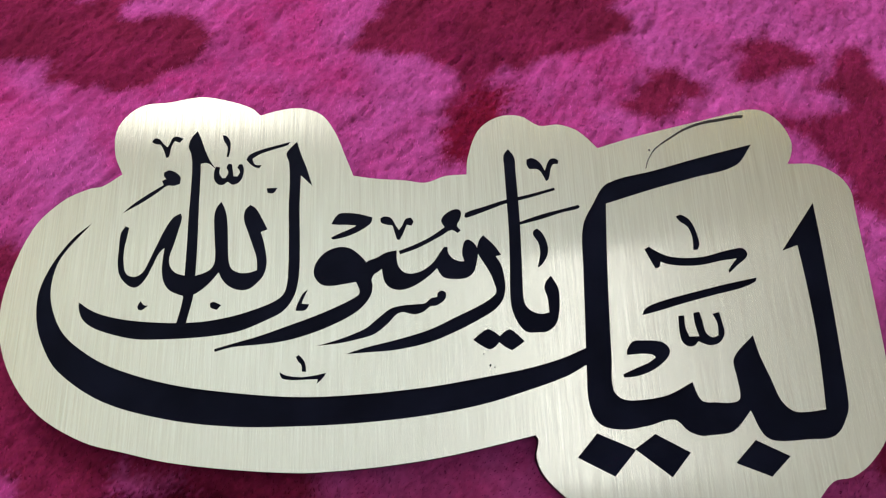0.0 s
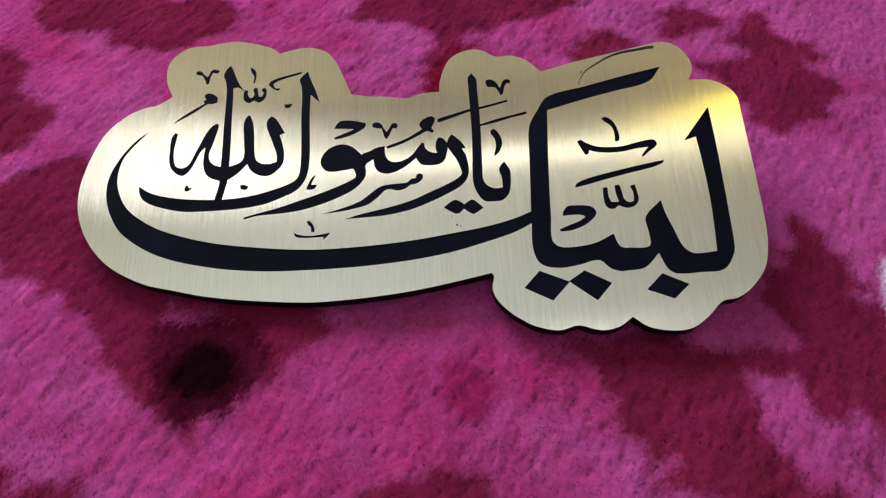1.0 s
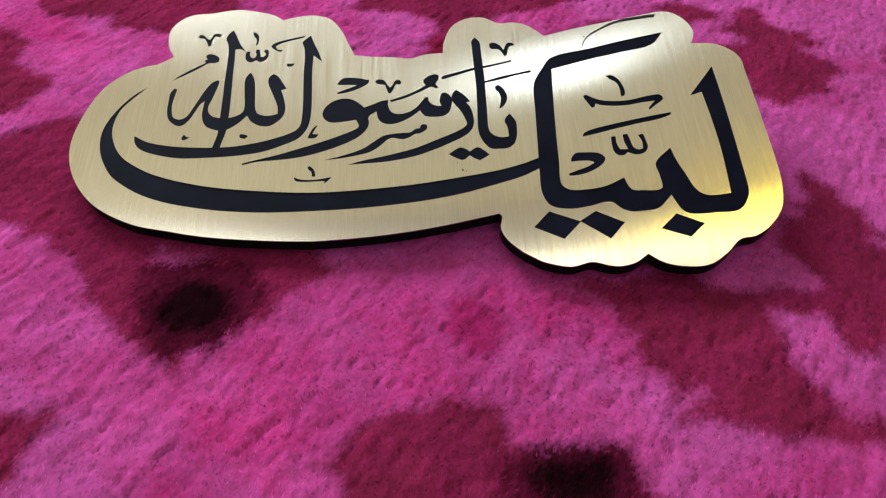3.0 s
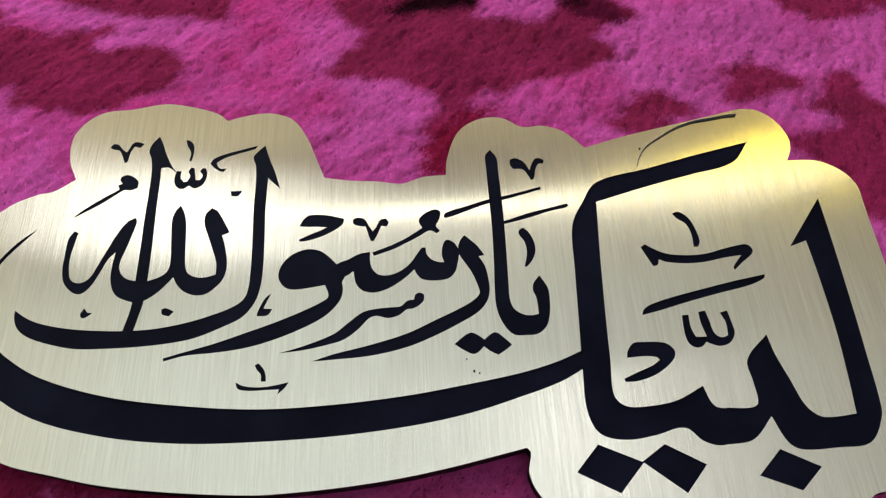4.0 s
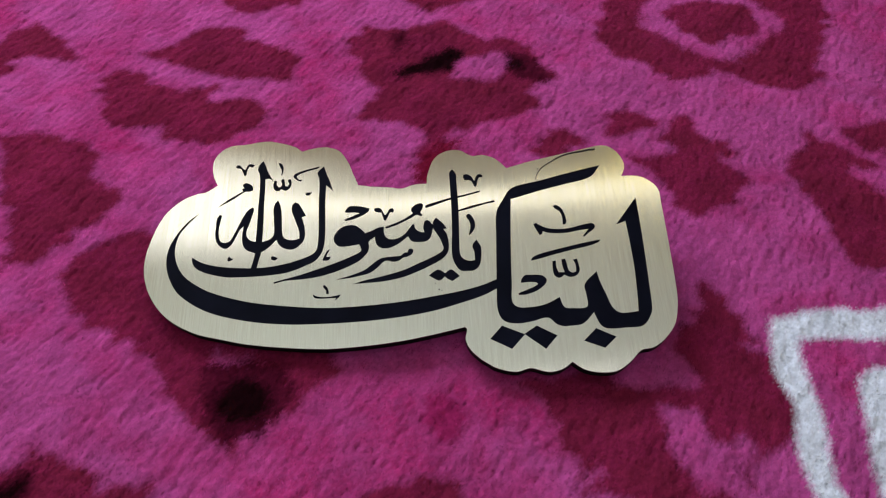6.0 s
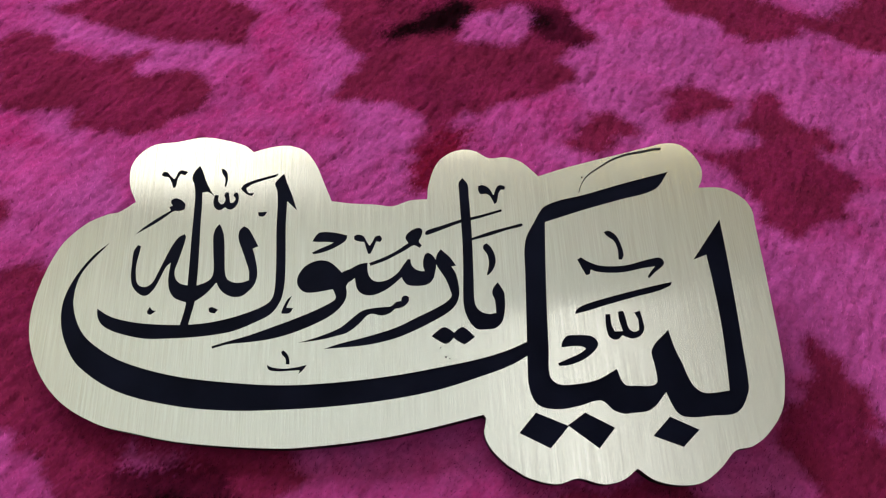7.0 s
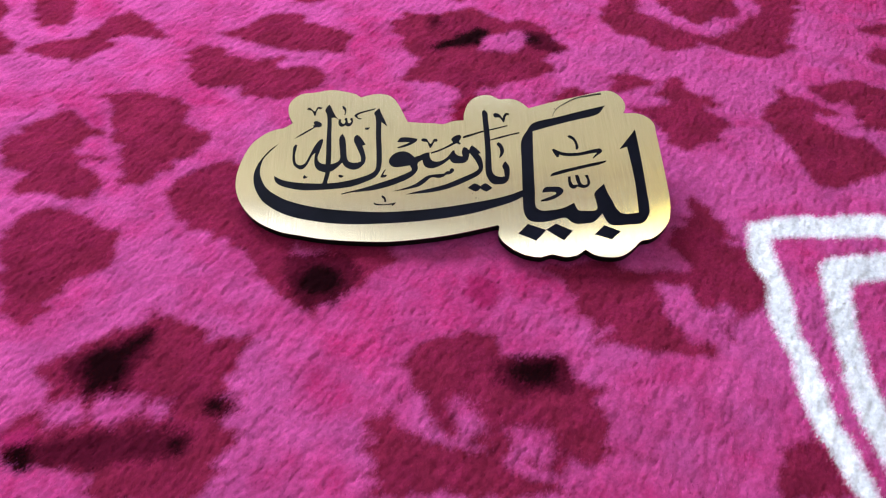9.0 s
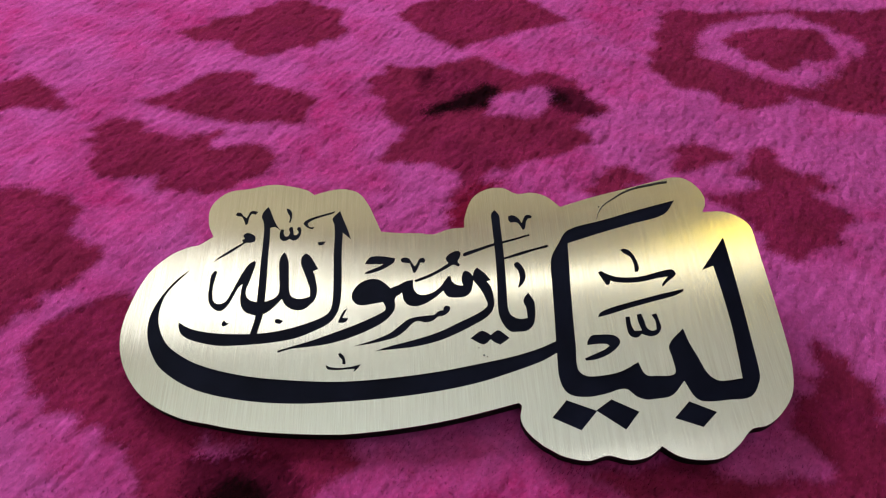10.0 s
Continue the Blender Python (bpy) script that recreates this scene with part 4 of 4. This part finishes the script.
def mesh_of(name, verts, faces, sides):
    me = bpy.data.meshes.new(name)
    me.vertices.add(len(verts))
    me.vertices.foreach_set("co", verts.astype(np.float32).ravel())
    me.loops.add(faces.size)
    me.loops.foreach_set("vertex_index", faces.astype(np.int32).ravel())
    me.polygons.add(len(faces))
    me.polygons.foreach_set("loop_start", np.arange(0, faces.size, sides, dtype=np.int32))
    me.polygons.foreach_set("use_smooth", np.ones(len(faces), bool))
    me.update(calc_edges=True)
    return me


def near_plaque(x, y):
    return (x > -0.33 - 0.2 * (y + 0.05)) & (x < 0.27 + 0.2 * (y + 0.05)) & (inset(x, y) < 0.012)


def soft_dye(x, y):
    """The dye of single strands: the pattern blurred by tufts that stray, and redder strands mixed into the pink."""
    ring = [(0.0017 * math.cos(k * 1.0472), 0.0017 * math.sin(k * 1.0472)) for k in range(6)]
    colour = sum(dyed(x + dx, y + dy, 0.0008, 30 + k) for k, (dx, dy) in enumerate(ring)) / 6
    rng = np.random.RandomState(33)
    share = np.clip(0.24 + 0.42 * lattice(x, y, 0.055, 41) + 0.34 * lattice(x + y * 0.5, y, 0.021, 42) + 0.22 * lattice(x, y, 0.007, 43), 0, 0.9)
    share = (share * rng.uniform(0.6, 1.25, len(x)).clip(0, 1))[:, None]
    dark = (colour[:, 1] < 0.02)[:, None] * (colour[:, 0] > 0.07)[:, None] * rng.uniform(0, 0.34, len(x))[:, None] * np.clip(0.6 + lattice(x, y, 0.012, 44), 0, 1)[:, None]
    colour = colour * (1 - dark) + np.array(CRIMSON) * dark
    pinkness = np.clip((colour[:, 1] - 0.012) / (PINK[1] - 0.012), 0, 1)[:, None] * (colour[:, 2] < 0.3)[:, None]
    return colour * (1 - share * pinkness) + np.array(ROSE) * share * pinkness


def white_yarn(x, y):
    """Where the pale yarn is woven, which stands denser than the rest."""
    return np.any([inside(outline, x, y) for dye, outline in blots if dye == WHITE], axis=0)


def nap_height(x, y):
    """The height of the dense nap: gentle swells, small lumps, slits where the tufts part, and the plaque's press."""
    u, v = 0.5 * x + 0.86 * y, -0.86 * x + 0.5 * y
    parting = np.clip((lattice(u * 0.30, v, 0.0016, 31) + 0.6 * lattice(u * 0.5, v, 0.0009, 32) - 0.50) / 0.5, 0, 1)
    lumps = 0.00030 * lattice(u * 0.5, v, 0.0034, 33) + 0.00019 * lattice(u * 0.4, v, 0.0015, 34)
    z = -0.0020 + swell(x, y) + lumps - 0.0005 * parting * (1 - 0.7 * white_yarn(x, y))
    return np.where(inside(FOOT, x, y), np.minimum(z, underside(x, y) - 0.0003), z)


def carpet_nap(parent):
    """The dense velvet surface round the plaque, with the lumps and slits between its tufts."""
    step = 0.0009
    xs, ys = np.arange(-0.42, 0.37, step), np.arange(-0.21, 0.36, step)
    gx, gy = np.meshgrid(xs, ys)
    x, y = gx.ravel(), gy.ravel()
    n, m = len(xs), len(ys)
    i, j = np.meshgrid(np.arange(n - 1), np.arange(m - 1))
    a = (j * n + i).ravel()
    a = a[near_plaque(x[a], y[a])]
    quads = np.c_[a, a + 1, a + n + 1, a + n]
    used, quads = np.unique(quads, return_inverse=True)
    quads = quads.reshape(-1, 4)
    x, y = x[used], y[used]
    me = mesh_of("nap", np.c_[x, y, nap_height(x, y)], quads, 4)
    set_dye(me, soft_dye(x, y) * np.random.RandomState(6).uniform(0.9, 1.1, len(x))[:, None])
    me.materials.append(PLUSH)
    ob = new("nap", me)
    ob.parent = parent
    return tagged(ob, "dense velvety nap", kind="stuff")


def carpet_pile(parent):
    """Strand ends that lean over the nap round the plaque and gather into tufts."""
    step = 0.00098
    gx, gy = np.meshgrid(np.arange(-0.42, 0.37, step), np.arange(-0.21, 0.36, step))
    rng = np.random.RandomState(5)
    x = gx.ravel() + rng.uniform(-0.6, 0.6, gx.size) * step
    y = gy.ravel() + rng.uniform(-0.6, 0.6, gx.size) * step
    near = near_plaque(x, y) & ~(inside(FOOT, x, y) & (underside(x, y) < 0.004))
    x, y = x[near], y[near]
    n = len(x)
    # strands lie along (u), and gather across it (v)
    u, v = 0.5 * x + 0.86 * y, -0.86 * x + 0.5 * y
    along = 0.0010 + 0.0005 * lattice(x, y, 0.035, 21) + 0.0004 * lattice(u * 0.6, v, 0.0030, 22) + rng.normal(0, 0.0003, n)
    across = 0.0004 * lattice(x, y, 0.045, 23) + 0.0006 * lattice(u * 0.5, v, 0.0024, 26) + rng.normal(0, 0.0003, n)
    dx, dy = 0.5 * along - 0.86 * across, 0.86 * along + 0.5 * across
    root = nap_height(x, y)
    tip = np.maximum(root, nap_height(x + dx, y + dy)) + rng.uniform(0.00005, 0.00055, n)
    wide = rng.uniform(0.00028, 0.00046, n)
    spin = rng.uniform(0, 2 * np.pi, n)
    verts = []
    for k in range(3):
        q = spin + k * 2.0944
        verts.append(np.c_[x + wide * np.cos(q), y + wide * np.sin(q), root - 0.0003])
    verts.append(np.c_[x + dx, y + dy, tip])
    base = (np.arange(n) * 4)[:, None]
    tri = np.concatenate([base + np.array([[k, (k + 1) % 3, 3]]) for k in range(3)])
    me = mesh_of("pile", np.stack(verts, 1).reshape(-1, 3), tri, 3)
    uneven = np.where(white_yarn(x, y), rng.uniform(0.93, 1.07, n), rng.uniform(0.78, 1.24, n))
    set_dye(me, np.repeat(soft_dye(x, y) * uneven[:, None], 4, 0))
    # each strand end scatters light like the nap that it lies on
    e = 0.0008
    sx = (nap_height(x + e, y) - nap_height(x - e, y)) / (2 * e)
    sy = (nap_height(x, y + e) - nap_height(x, y - e)) / (2 * e)
    up = np.c_[220 * dx - sx + rng.normal(0, 0.22, n), 220 * dy - sy + rng.normal(0, 0.22, n), np.ones(n)]
    up /= np.linalg.norm(up, axis=1)[:, None]
    me.normals_split_custom_set_from_vertices(np.repeat(up, 4, 0).tolist())
    me.materials.append(PLUSH)
    ob = new("pile", me)
    ob.parent = parent
    return tagged(ob, "short leaning plush strand ends", kind="stuff")


carpet = carpet_sheet()
carpet_nap(carpet)
carpet_pile(carpet)
